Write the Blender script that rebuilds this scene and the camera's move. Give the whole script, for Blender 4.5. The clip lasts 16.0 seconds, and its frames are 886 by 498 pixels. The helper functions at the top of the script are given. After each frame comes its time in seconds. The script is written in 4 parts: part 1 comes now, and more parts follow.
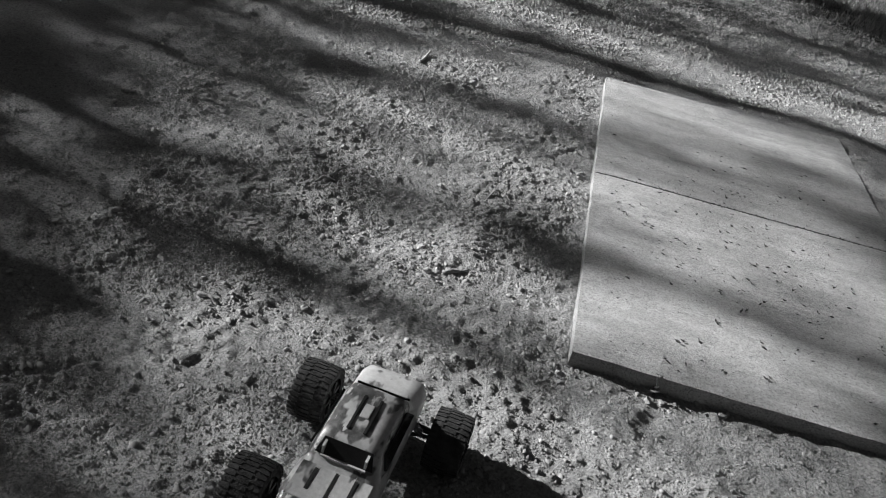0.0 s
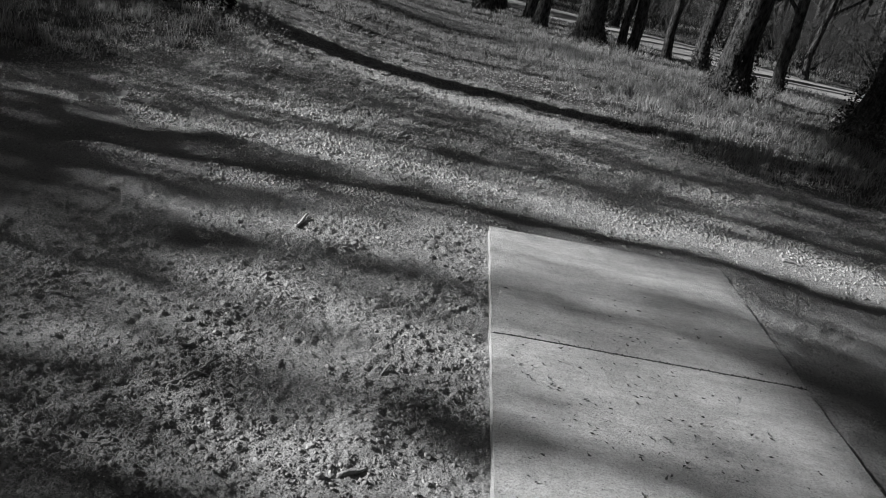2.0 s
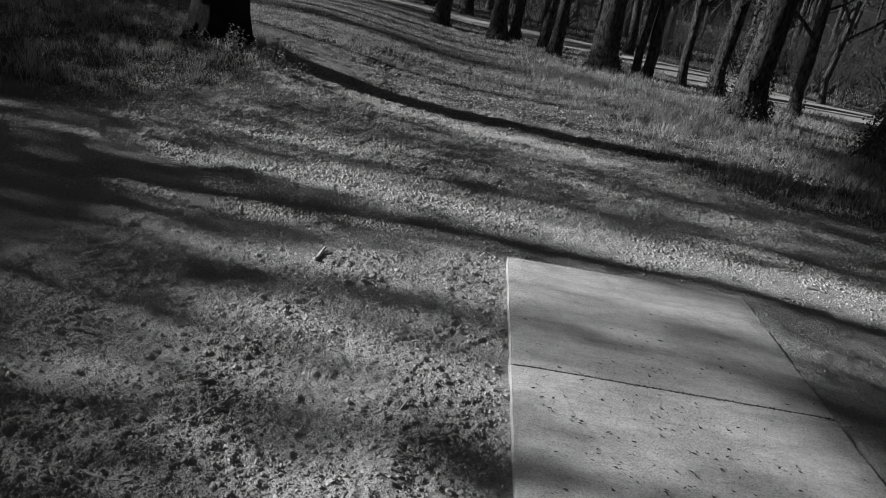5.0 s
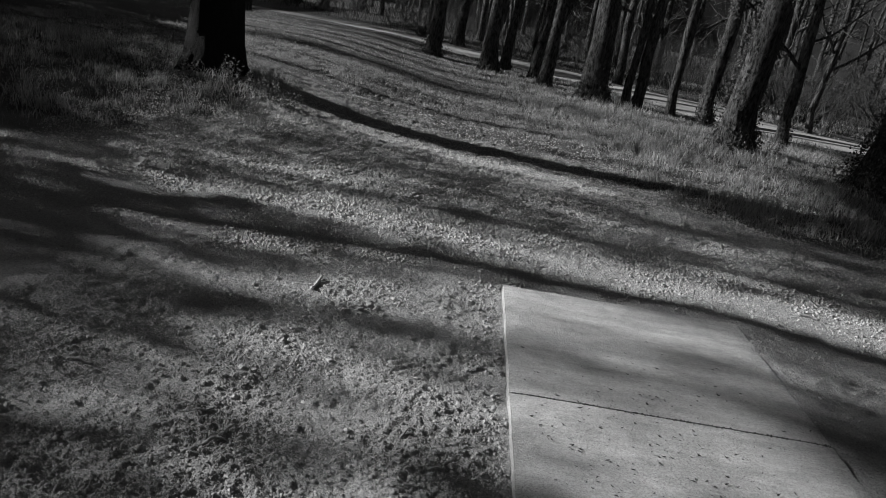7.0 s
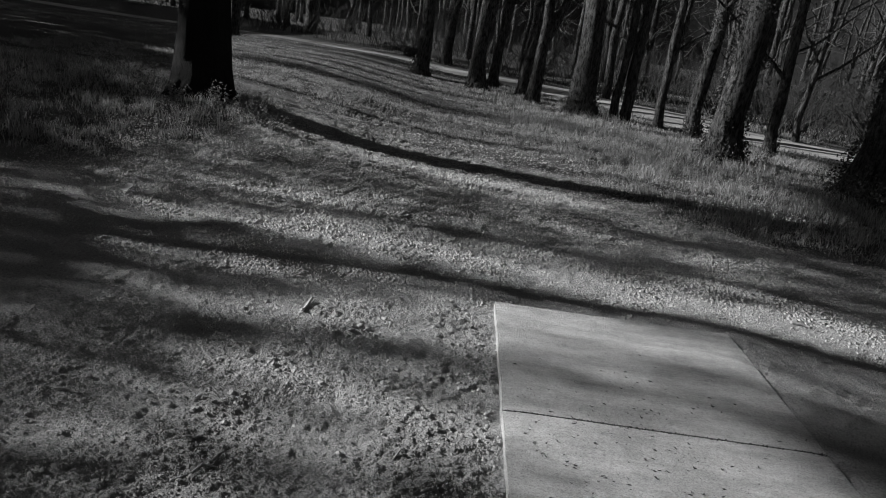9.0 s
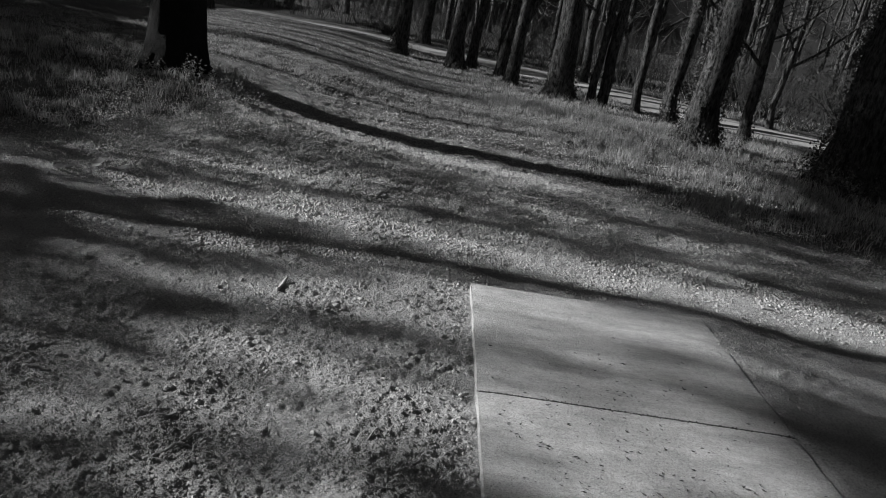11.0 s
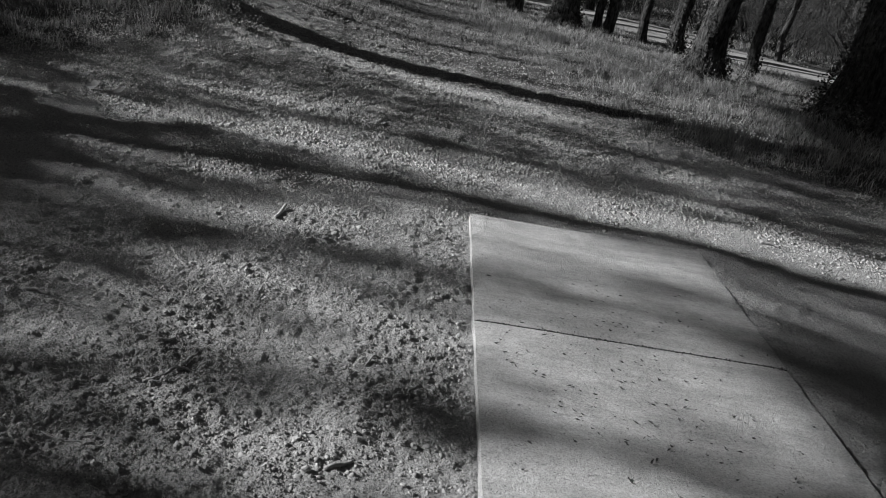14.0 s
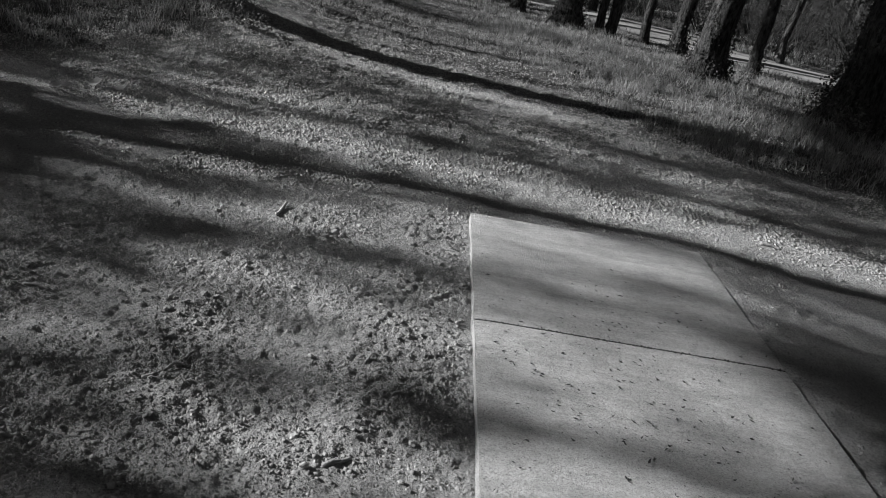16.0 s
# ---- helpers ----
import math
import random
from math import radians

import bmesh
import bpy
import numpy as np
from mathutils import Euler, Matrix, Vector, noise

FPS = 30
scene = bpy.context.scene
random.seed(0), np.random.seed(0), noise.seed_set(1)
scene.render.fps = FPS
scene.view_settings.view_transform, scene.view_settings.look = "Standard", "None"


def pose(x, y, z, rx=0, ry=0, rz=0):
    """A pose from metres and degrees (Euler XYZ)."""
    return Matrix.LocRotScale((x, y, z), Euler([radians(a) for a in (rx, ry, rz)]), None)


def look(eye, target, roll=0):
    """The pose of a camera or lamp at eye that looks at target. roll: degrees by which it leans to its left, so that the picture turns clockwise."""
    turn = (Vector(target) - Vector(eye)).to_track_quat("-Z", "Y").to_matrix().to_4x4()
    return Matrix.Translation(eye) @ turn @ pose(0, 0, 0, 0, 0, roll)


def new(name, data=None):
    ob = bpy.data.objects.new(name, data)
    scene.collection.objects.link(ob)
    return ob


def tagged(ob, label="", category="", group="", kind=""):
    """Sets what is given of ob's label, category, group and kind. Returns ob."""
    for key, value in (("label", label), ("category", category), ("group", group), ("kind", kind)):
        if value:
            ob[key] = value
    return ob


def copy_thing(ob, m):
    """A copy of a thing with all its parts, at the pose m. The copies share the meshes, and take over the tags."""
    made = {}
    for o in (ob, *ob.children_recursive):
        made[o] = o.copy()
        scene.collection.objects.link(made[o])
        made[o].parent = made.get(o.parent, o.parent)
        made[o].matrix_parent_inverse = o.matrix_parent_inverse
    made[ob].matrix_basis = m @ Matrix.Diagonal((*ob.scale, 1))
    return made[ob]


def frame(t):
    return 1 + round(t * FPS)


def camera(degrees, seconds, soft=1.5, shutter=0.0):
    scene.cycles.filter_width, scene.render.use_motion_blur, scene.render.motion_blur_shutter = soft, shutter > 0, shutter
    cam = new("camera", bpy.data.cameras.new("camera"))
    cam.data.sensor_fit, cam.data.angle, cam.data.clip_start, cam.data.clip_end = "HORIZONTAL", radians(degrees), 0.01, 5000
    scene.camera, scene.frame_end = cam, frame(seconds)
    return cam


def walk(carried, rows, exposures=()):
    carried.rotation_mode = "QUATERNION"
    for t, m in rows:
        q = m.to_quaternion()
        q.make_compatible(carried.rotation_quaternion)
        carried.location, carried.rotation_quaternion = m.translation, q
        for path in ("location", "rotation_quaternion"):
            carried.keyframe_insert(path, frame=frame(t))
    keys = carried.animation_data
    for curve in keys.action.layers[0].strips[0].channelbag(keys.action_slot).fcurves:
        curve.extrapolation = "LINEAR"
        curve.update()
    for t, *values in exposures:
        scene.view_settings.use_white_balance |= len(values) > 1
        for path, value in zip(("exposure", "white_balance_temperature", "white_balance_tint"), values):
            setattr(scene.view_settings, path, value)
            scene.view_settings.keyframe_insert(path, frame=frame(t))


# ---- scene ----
cam = camera(60.3, 16.0, soft=1.0)
SUN, SKY, STOPS = 5.0, 0.0115, 0.72
PATH = [
    (0, (-0.31, -2.076, 1.709), (-0.471, -0.415, 0.606), 13.1),
    (0.5, (-0.431, -1.916, 1.691), (-0.399, -0.229, 0.618), 11.7),
    (1, (-0.56, -1.787, 1.706), (-0.364, -0.073, 0.693), 12.6),
    (1.5, (-0.432, -1.762, 1.715), (-0.34, 0.038, 0.847), 11.6),
    (2, (-0.36, -1.755, 1.727), (-0.323, 0.1, 0.979), 10.9),
    (2.5, (-0.353, -1.76, 1.736), (-0.37, 0.113, 1.033), 10.2),
    (3, (-0.362, -1.754, 1.738), (-0.38, 0.121, 1.042), 9.9),
    (3.5, (-0.36, -1.754, 1.739), (-0.385, 0.122, 1.046), 9.4),
    (6, (-0.389, -1.741, 1.738), (-0.396, 0.144, 1.069), 10.0),
    (6.5, (-0.417, -1.758, 1.735), (-0.415, 0.134, 1.087), 10.3),
    (7, (-0.4, -1.773, 1.744), (-0.41, 0.131, 1.131), 9.5),
    (7.5, (-0.376, -1.778, 1.749), (-0.392, 0.136, 1.169), 8.2),
    (8, (-0.372, -1.778, 1.748), (-0.377, 0.14, 1.183), 8.1),
    (8.5, (-0.373, -1.775, 1.747), (-0.379, 0.144, 1.184), 8.0),
    (9, (-0.376, -1.759, 1.745), (-0.377, 0.159, 1.179), 8.0),
    (9.5, (-0.38, -1.759, 1.74), (-0.357, 0.156, 1.162), 8.2),
    (9.7, (-0.38, -1.755, 1.737), (-0.333, 0.157, 1.15), 8.4),
    (12, (-0.388, -1.748, 1.744), (-0.318, 0.151, 1.12), 9.9),
    (12.5, (-0.386, -1.738, 1.734), (-0.308, 0.144, 1.062), 10.2),
    (13, (-0.383, -1.728, 1.73), (-0.292, 0.125, 0.983), 10.4),
    (13.5, (-0.378, -1.73, 1.73), (-0.282, 0.114, 0.96), 10.5),
    (14, (-0.378, -1.736, 1.73), (-0.279, 0.107, 0.958), 10.6),
    (14.5, (-0.376, -1.737, 1.73), (-0.281, 0.107, 0.959), 10.7),
    (15, (-0.373, -1.742, 1.73), (-0.282, 0.102, 0.96), 10.8),
    (15.5, (-0.368, -1.747, 1.732), (-0.273, 0.094, 0.957), 10.8),
    (16, (-0.371, -1.743, 1.727), (-0.275, 0.099, 0.955), 11.0),
]
walk(cam, [(t, look(eye, target, roll)) for t, eye, target, roll in PATH], [(0.0, STOPS + 0.25), (1.5, STOPS + 0.05), (9.0, STOPS - 0.1), (16.0, STOPS - 0.05)])

# ---- light ----
SUN_EL = 22.0
SUN_WAY = Vector((1.0, -0.2, -math.tan(radians(SUN_EL)) * math.hypot(1.0, 0.2)))  # the way the sunlight travels
world = bpy.data.worlds.new("world")
scene.world = world
world.use_nodes = True
wn = world.node_tree.nodes
wl = world.node_tree.links
sky = wn.new("ShaderNodeTexSky")
sky.sky_type = "NISHITA"
sky.sun_disc = False
sky.sun_elevation = radians(SUN_EL)
sky.sun_rotation = radians(-78.7)
grey = wn.new("ShaderNodeRGBToBW")
wl.new(sky.outputs[0], grey.inputs[0])
wl.new(grey.outputs[0], wn["Background"].inputs[0])
wn["Background"].inputs[1].default_value = SKY
sun = new("sun", bpy.data.lights.new("sun", "SUN"))
sun.data.energy = SUN
sun.data.angle = radians(0.53)
sun.data.color = (1, 1, 1)
sun.matrix_world = look((-30, 6, 14), Vector((-30, 6, 14)) + SUN_WAY)


# ---- materials ----
class Nodes:
    """A short way to write node materials in greys."""

    def __init__(self, name, rough=0.9, spec=0.3):
        self.mat = bpy.data.materials.new(name)
        self.mat.use_nodes = True
        self.t = self.mat.node_tree
        self.out = self.t.nodes["Principled BSDF"]
        self.out.inputs["Roughness"].default_value = rough
        self.out.inputs["Specular IOR Level"].default_value = spec
        self.pos = self.add("ShaderNodeNewGeometry").outputs["Position"]
        self.obj = self.add("ShaderNodeTexCoord").outputs["Object"]

    def add(self, kind):
        return self.t.nodes.new(kind)

    def link(self, a, b):
        self.t.links.new(a, b)

    def noise(self, scale, detail=4, rough=0.6, where=None, stretch=None):
        n = self.add("ShaderNodeTexNoise")
        n.inputs["Scale"].default_value = scale
        n.inputs["Detail"].default_value = detail
        n.inputs["Roughness"].default_value = rough
        src = where or self.obj
        if stretch:
            m = self.add("ShaderNodeMapping")
            m.inputs["Scale"].default_value = stretch
            self.link(src, m.inputs["Vector"])
            src = m.outputs[0]
        self.link(src, n.inputs["Vector"])
        return n.outputs["Fac"]

    def ramp(self, fac, *stops):
        """A grey ramp: stops are (place, value)."""
        r = self.add("ShaderNodeValToRGB")
        e = r.color_ramp.elements
        while len(e) < len(stops):
            e.new(0.5)
        for el, (p, v) in zip(e, stops):
            el.position = p
            el.color = (v, v, v, 1)
        self.link(fac, r.inputs[0])
        return r.outputs[0]

    def math(self, op, a, b):
        m = self.add("ShaderNodeMath")
        m.operation = op
        for i, v in enumerate((a, b)):
            if isinstance(v, (int, float)):
                m.inputs[i].default_value = v
            else:
                self.link(v, m.inputs[i])
        return m.outputs[0]

    def mix(self, fac, a, b):
        m = self.add("ShaderNodeMix")
        m.data_type = "RGBA"
        for s, v in ((m.inputs[0], fac), (m.inputs[6], a), (m.inputs[7], b)):
            if isinstance(v, (int, float)):
                s.default_value = v if s.type == "VALUE" else (v, v, v, 1)
            else:
                self.link(v, s)
        return m.outputs[2]

    def colour(self, c):
        self.link(c, self.out.inputs["Base Color"])
        return self

    def bump(self, height, strength, distance):
        b = self.add("ShaderNodeBump")
        b.inputs["Strength"].default_value = strength
        b.inputs["Distance"].default_value = distance
        self.link(height, b.inputs["Height"])
        self.link(b.outputs[0], self.out.inputs["Normal"])
        return self


def plain(name, lo, hi, scale, rough=0.6, spec=0.4, bump=0.0, metal=0.0):
    n = Nodes(name, rough, spec)
    f = n.noise(scale, 5)
    n.colour(n.ramp(f, (0.3, lo), (0.7, hi)))
    n.out.inputs["Metallic"].default_value = metal
    if bump:
        n.bump(n.noise(scale * 3, 4), bump, 0.01)
    return n.mat


def make_soil():
    n = Nodes("soil", 0.97, 0.1)
    grain = n.noise(60, 6, 0.7, n.pos)
    patch = n.noise(1.3, 4, 0.6, n.pos)
    dirt = n.mix(n.ramp(patch, (0.35, 0.0), (0.65, 1.0)), n.ramp(grain, (0.3, 0.3), (0.7, 0.52)), n.ramp(grain, (0.3, 0.38), (0.7, 0.6)))
    crumb = n.add("ShaderNodeMix")
    crumb.data_type, crumb.blend_type = "RGBA", "MULTIPLY"
    crumb.inputs[0].default_value = 0.8
    n.link(dirt, crumb.inputs[6])
    n.link(n.ramp(n.noise(110, 4, 0.7, n.pos), (0.38, 0.5), (0.53, 1.0)), crumb.inputs[7])
    dirt = crumb.outputs[2]
    thatch = n.ramp(n.noise(35, 6, 0.75, n.pos), (0.3, 0.04), (0.7, 0.15))
    a = n.add("ShaderNodeAttribute")
    a.attribute_name = "grassy"
    n.colour(n.mix(a.outputs["Fac"], dirt, thatch))
    n.bump(n.math("ADD", n.noise(45, 5, 0.75, n.pos), n.math("MULTIPLY", n.noise(170, 4, 0.7, n.pos), 0.5)), 1.0, 0.03)
    return n.mat


def make_stone(name, lift):
    n = Nodes(name, 0.9, 0.2)
    r = n.add("ShaderNodeNewGeometry").outputs["Random Per Island"]
    n.colour(n.mix(n.noise(90, 3, 0.6), n.ramp(r, (0, 0.2 + lift), (0.8, 0.34 + lift), (1, 0.4 + lift)), n.ramp(r, (0, 0.24 + lift), (1, 0.38 + lift))))
    n.bump(n.noise(160, 3), 0.4, 0.004)
    return n.mat


def make_concrete(name, lo, hi):
    n = Nodes(name, 0.88, 0.2)
    stain = n.noise(1.7, 6, 0.65, n.obj)
    blot = n.noise(9, 5, 0.7, n.obj)
    sweep = n.noise(5, 5, 0.65, n.obj, (0.35, 2.6, 1))
    broom = n.noise(60, 3, 0.6, n.obj, (0.05, 1, 1))
    fine = n.noise(95, 5, 0.85, n.obj)
    sand = n.noise(150, 3, 0.8, n.obj)
    base = n.mix(n.ramp(stain, (0.34, 0), (0.66, 1)), lo, hi)
    base = n.mix(n.ramp(sweep, (0.47, 0.0), (0.75, 0.4)), base, hi)
    # darker streaks drawn out along the slab's width
    long_streaks = n.noise(4, 7, 0.72, n.obj, (0.5, 2.4, 1))
    pits = n.ramp(n.noise(70, 3, 0.5, n.obj), (0.28, 0.45), (0.37, 1))
    for fac, layer in ((0.75, n.ramp(fine, (0.34, 0.45), (0.6, 1.0))), (0.6, pits), (0.55, n.ramp(blot, (0.3, 0.62), (0.6, 1.0))), (0.15, n.ramp(broom, (0.35, 0.7), (0.6, 1.0))), (0.5, n.ramp(long_streaks, (0.36, 0.5), (0.58, 1.0))), (0.75, n.ramp(sand, (0.36, 0.3), (0.47, 1.0)))):
        m = n.add("ShaderNodeMix")
        m.data_type, m.blend_type = "RGBA", "MULTIPLY"
        m.inputs[0].default_value = fac
        n.link(base, m.inputs[6])
        n.link(layer, m.inputs[7])
        base = m.outputs[2]
    n.colour(base)
    n.bump(n.math("ADD", n.math("ADD", n.math("MULTIPLY", fine, 1.4), n.math("MULTIPLY", sand, 0.7)), n.math("ADD", n.math("MULTIPLY", pits, 0.8), n.math("MULTIPLY", broom, 0.35))), 1.0, 0.006)
    return n.mat


def make_bark(name, pale):
    n = Nodes(name, 0.95, 0.1)
    ridge = n.noise(22, 7, 0.75, n.obj, (1, 1, 0.3))
    patch = n.noise(1.4, 4, 0.6, n.obj)
    n.colour(n.mix(n.ramp(patch, (0.4, 0), (0.65, 1)), n.ramp(ridge, (0.4, 0.015), (0.62, pale * 0.7)), n.ramp(ridge, (0.4, 0.02), (0.62, pale))))
    n.bump(n.math("ADD", ridge, n.math("MULTIPLY", n.noise(60, 4, 0.7, n.obj), 0.4)), 1.0, 0.12)
    return n.mat


def make_leafy(name, lo, hi, through_light=0.35):
    n = Nodes(name, 0.75, 0.25)
    r = n.add("ShaderNodeNewGeometry").outputs["Random Per Island"]
    c = n.ramp(r, (0, lo), (1, hi))
    n.colour(c)
    tr = n.add("ShaderNodeBsdfTranslucent")
    n.link(c, tr.inputs[0])
    mx = n.add("ShaderNodeMixShader")
    mx.inputs[0].default_value = through_light
    n.link(n.out.outputs[0], mx.inputs[1])
    n.link(tr.outputs[0], mx.inputs[2])
    n.link(mx.outputs[0], n.t.nodes["Material Output"].inputs[0])
    return n.mat


SOIL = make_soil()
STONE = make_stone("stone", 0.0)
# stones of the sunlit track, their brightness lifted in the colour
BRIGHTENED_STONE = make_stone("brightened_stone", 0.08)
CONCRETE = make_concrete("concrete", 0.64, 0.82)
# darker copy for slab sides, its colour holding down the sun striking them
TONED_SIDE = make_concrete("toned_side_concrete", 0.46, 0.66)
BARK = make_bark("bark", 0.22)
# dark bark, coloured lower still so the trunk's sunlit flank stays dim
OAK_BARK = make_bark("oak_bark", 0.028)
GRASS = make_leafy("grass_blade", 0.17, 0.5)
IVY = make_leafy("ivy_leaf", 0.04, 0.13, 0.2)
FOLIAGE = make_leafy("tree_leaf", 0.05, 0.12, 0.15)
WOOD = plain("dry_wood", 0.2, 0.44, 40, 0.9, 0.1, 0.5)
PALE_WOOD = plain("split_wood", 0.5, 0.68, 40, 0.9, 0.1, 0.3)
LITTER = make_leafy("dry_leaf", 0.04, 0.13, 0.05)
PALE_LEAF = make_leafy("pale_leaf", 0.35, 0.5, 0.2)
HERB = make_leafy("herb_leaf", 0.09, 0.26)
CLOD = make_leafy("clod", 0.27, 0.44, 0.0)
# clods of the same track, made paler to look brightly lit
BRIGHTENED_CLOD = make_leafy("brightened_clod", 0.38, 0.58, 0.0)
ROADWAY = plain("road_gravel", 0.27, 0.4, 3, 0.95, 0.1, 0.3)
TWIG = plain("twig_bark", 0.02, 0.07, 20, 0.95, 0.1)
FARWOOD = plain("far_wood", 0.03, 0.08, 0.4, 1.0, 0.0)


# ---- mesh helpers ----
class Mesh:
    """Collects vertices and faces, and links them as one object."""

    def __init__(self):
        self.v = []
        self.f = []

    def grid_tube(self, pts, radii, sides=8, cap=True, wobble=0.0, seed=0.0):
        base = len(self.v)
        pts = [Vector(p) for p in pts]
        ref = Vector((0.31, 0.93, 0.19))
        for i, p in enumerate(pts):
            d = (pts[min(i + 1, len(pts) - 1)] - pts[max(i - 1, 0)]).normalized()
            if abs(d.dot(ref)) > 0.95:
                ref = Vector((0.9, -0.3, 0.3))
            a = d.cross(ref).normalized()
            b = d.cross(a)
            for k in range(sides):
                w = 2 * math.pi * k / sides
                r = radii[i]
                if wobble:
                    r *= 1 + wobble * noise.noise(Vector((math.cos(w) * 1.7 + seed, math.sin(w) * 1.7, p.z * 0.9 + seed)))
                self.v.append(tuple(p + (a * math.cos(w) + b * math.sin(w)) * r))
        for i in range(len(pts) - 1):
            for k in range(sides):
                j = (k + 1) % sides
                q = base + i * sides
                self.f.append((q + k, q + j, q + sides + j, q + sides + k))
        if cap:
            self.f.append(tuple(base + k for k in reversed(range(sides))))
            self.f.append(tuple(base + (len(pts) - 1) * sides + k for k in range(sides)))

    def leaf(self, at, size, rng, flat=0.0, slim=0.6):
        """A leaf of four corners, bent along its middle."""
        d = Vector((rng.gauss(0, 1), rng.gauss(0, 1), rng.gauss(0, 1) * (1 - flat))).normalized()
        s = d.cross(Vector((rng.gauss(0, 1) * (1 - flat), rng.gauss(0, 1) * (1 - flat), rng.gauss(0, 1) + flat * 4))).normalized()
        n = d.cross(s)
        at = Vector(at)
        q = len(self.v)
        self.v += [tuple(at - d * size * 0.5), tuple(at + s * size * slim * 0.5 + n * size * 0.1), tuple(at + d * size * 0.5), tuple(at - s * size * slim * 0.5 + n * size * 0.1)]
        self.f += [(q, q + 1, q + 2), (q, q + 2, q + 3)]

    def data(self, name, material, smooth=False):
        me = bpy.data.meshes.new(name)
        me.from_pydata(self.v, [], self.f)
        if material:
            me.materials.append(material)
        if smooth:
            me.polygons.foreach_set("use_smooth", [True] * len(me.polygons))
        me.update()
        return me

    def link(self, name, material, parent=None, label="", smooth=False):
        ob = new(name, self.data(name, material, smooth))
        ob.parent = parent
        if label:
            tagged(ob, label)
        return ob


def part(name, bm, material, parent, label=""):
    me = bpy.data.meshes.new(name)
    bmesh.ops.recalc_face_normals(bm, faces=bm.faces)
    bm.to_mesh(me)
    bm.free()
    me.materials.append(material)
    ob = new(name, me)
    ob.parent = parent
    if label:
        tagged(ob, label)
    return ob


def soup(name, verts, faces, material, per):
    """One mesh from arrays of vertices (n, 3) and faces (m, per)."""
    me = bpy.data.meshes.new(name)
    me.vertices.add(len(verts))
    me.vertices.foreach_set("co", np.ascontiguousarray(verts, dtype=np.float32).ravel())
    me.loops.add(faces.size)
    me.loops.foreach_set("vertex_index", np.ascontiguousarray(faces, dtype=np.int32).ravel())
    me.polygons.add(len(faces))
    me.polygons.foreach_set("loop_start", np.arange(0, faces.size, per, dtype=np.int32))
    me.update(calc_edges=True)
    me.materials.append(material)
    return new(name, me)


def lattice(x, y, seed):
    """Smooth value noise from -1 to 1 on arrays."""
    xi, yi = np.floor(x).astype(np.int64), np.floor(y).astype(np.int64)
    fx, fy = x - xi, y - yi
    fx, fy = fx * fx * (3 - 2 * fx), fy * fy * (3 - 2 * fy)

    def h(a, b):
        n = (a * 374761393 + b * 668265263 + seed * 974711) & 0x7FFFFFFF
        n = ((n ^ (n >> 13)) * 1274126177) & 0x7FFFFFFF
        return ((n ^ (n >> 16)) & 0xFFFF) / 32767.5 - 1

    top = h(xi, yi) * (1 - fx) + h(xi + 1, yi) * fx
    low = h(xi, yi + 1) * (1 - fx) + h(xi + 1, yi + 1) * fx
    return top * (1 - fy) + low * fy


def fbm(x, y, size, octaves, seed):
    total, amp = 0, 1.0
    for o in range(octaves):
        total = total + amp * lattice(x / size + 17.3 * o, y / size - 9.1 * o, seed + o)
        size, amp = size / 2.1, amp * 0.5
    return total


def step(a, b, x):
    t = np.clip((x - a) / (b - a), 0, 1)
    return t * t * (3 - 2 * t)


def near_line(x, v, line, along=0.5):
    """How far places lie from a bent line, on arrays; along the light a step counts for less."""
    best = np.full(np.shape(x), 99.0)
    for (ax, av), (bx, bv) in zip(line, line[1:]):
        t = np.clip(((x - ax) * (bx - ax) + (v - av) * (bv - av)) / ((bx - ax) ** 2 + (bv - av) ** 2), 0, 1)
        best = np.minimum(best, np.hypot((x - ax - t * (bx - ax)) * along, v - av - t * (bv - av)))
    return best


# ---- the ground ----
SLAB_W, SLAB_L, SLAB_H, JOINT = 1.52, 2.877, 0.08, 1.426


def rise(x, y):
    """The ground's large form: a low bank to the west and small dips."""
    x, y = np.asarray(x, float), np.asarray(y, float)
    bank = 0.42 * step(-0.4, -4.6, x) * step(5.0, 9.0, y) * (1 - 0.75 * step(14, 40, y))
    aside = np.hypot(np.maximum(np.maximum(-x, x - SLAB_W), 0), np.maximum(np.maximum(-y, y - SLAB_L), 0))
    verge = (0.02 + 0.045 * step(0.3, 1.2, x)) * step(0.8, 0.0, aside) * (0.3 + 0.7 * step(-0.3, 0.8, y))
    sink = verge - 0.2 * step(8.0, 14.0, x) * step(11, 20, y)
    return bank + sink + 0.02 * fbm(x, y, 1.7, 3, 5) * step(0.1, 0.5, np.maximum(np.abs(x - 0.76) - 0.76, np.abs(y - 1.44) - 1.44)) + 0.1 * fbm(x, y, 14, 2, 8) * step(15, 30, np.hypot(x, y))


def relief(x, y):
    """Clods and hollows on top of the large form."""
    c = fbm(x, y, 0.16, 4, 21)
    rough = (1 + 0.5 * step(3.8, 5.5, y)) * (1 - step(9, 16, np.hypot(x, y - 2)))
    lumps = np.clip(fbm(x, y, 0.034, 2, 33) + 0.1, 0, 0.8) * (0.25 + 0.75 * step(-0.4, 0.5, fbm(x, y, 0.3, 2, 35)))
    coarse = np.clip(fbm(x, y, 0.075, 2, 34) + 0.15, 0, 0.8)
    lumps = lumps + (0.9 * coarse - 0.6 * lumps) * step(3.6, 5.0, y)
    return rough * (0.008 * c + 0.012 * lumps + 0.005 * fbm(x, y, 0.024, 1, 37))


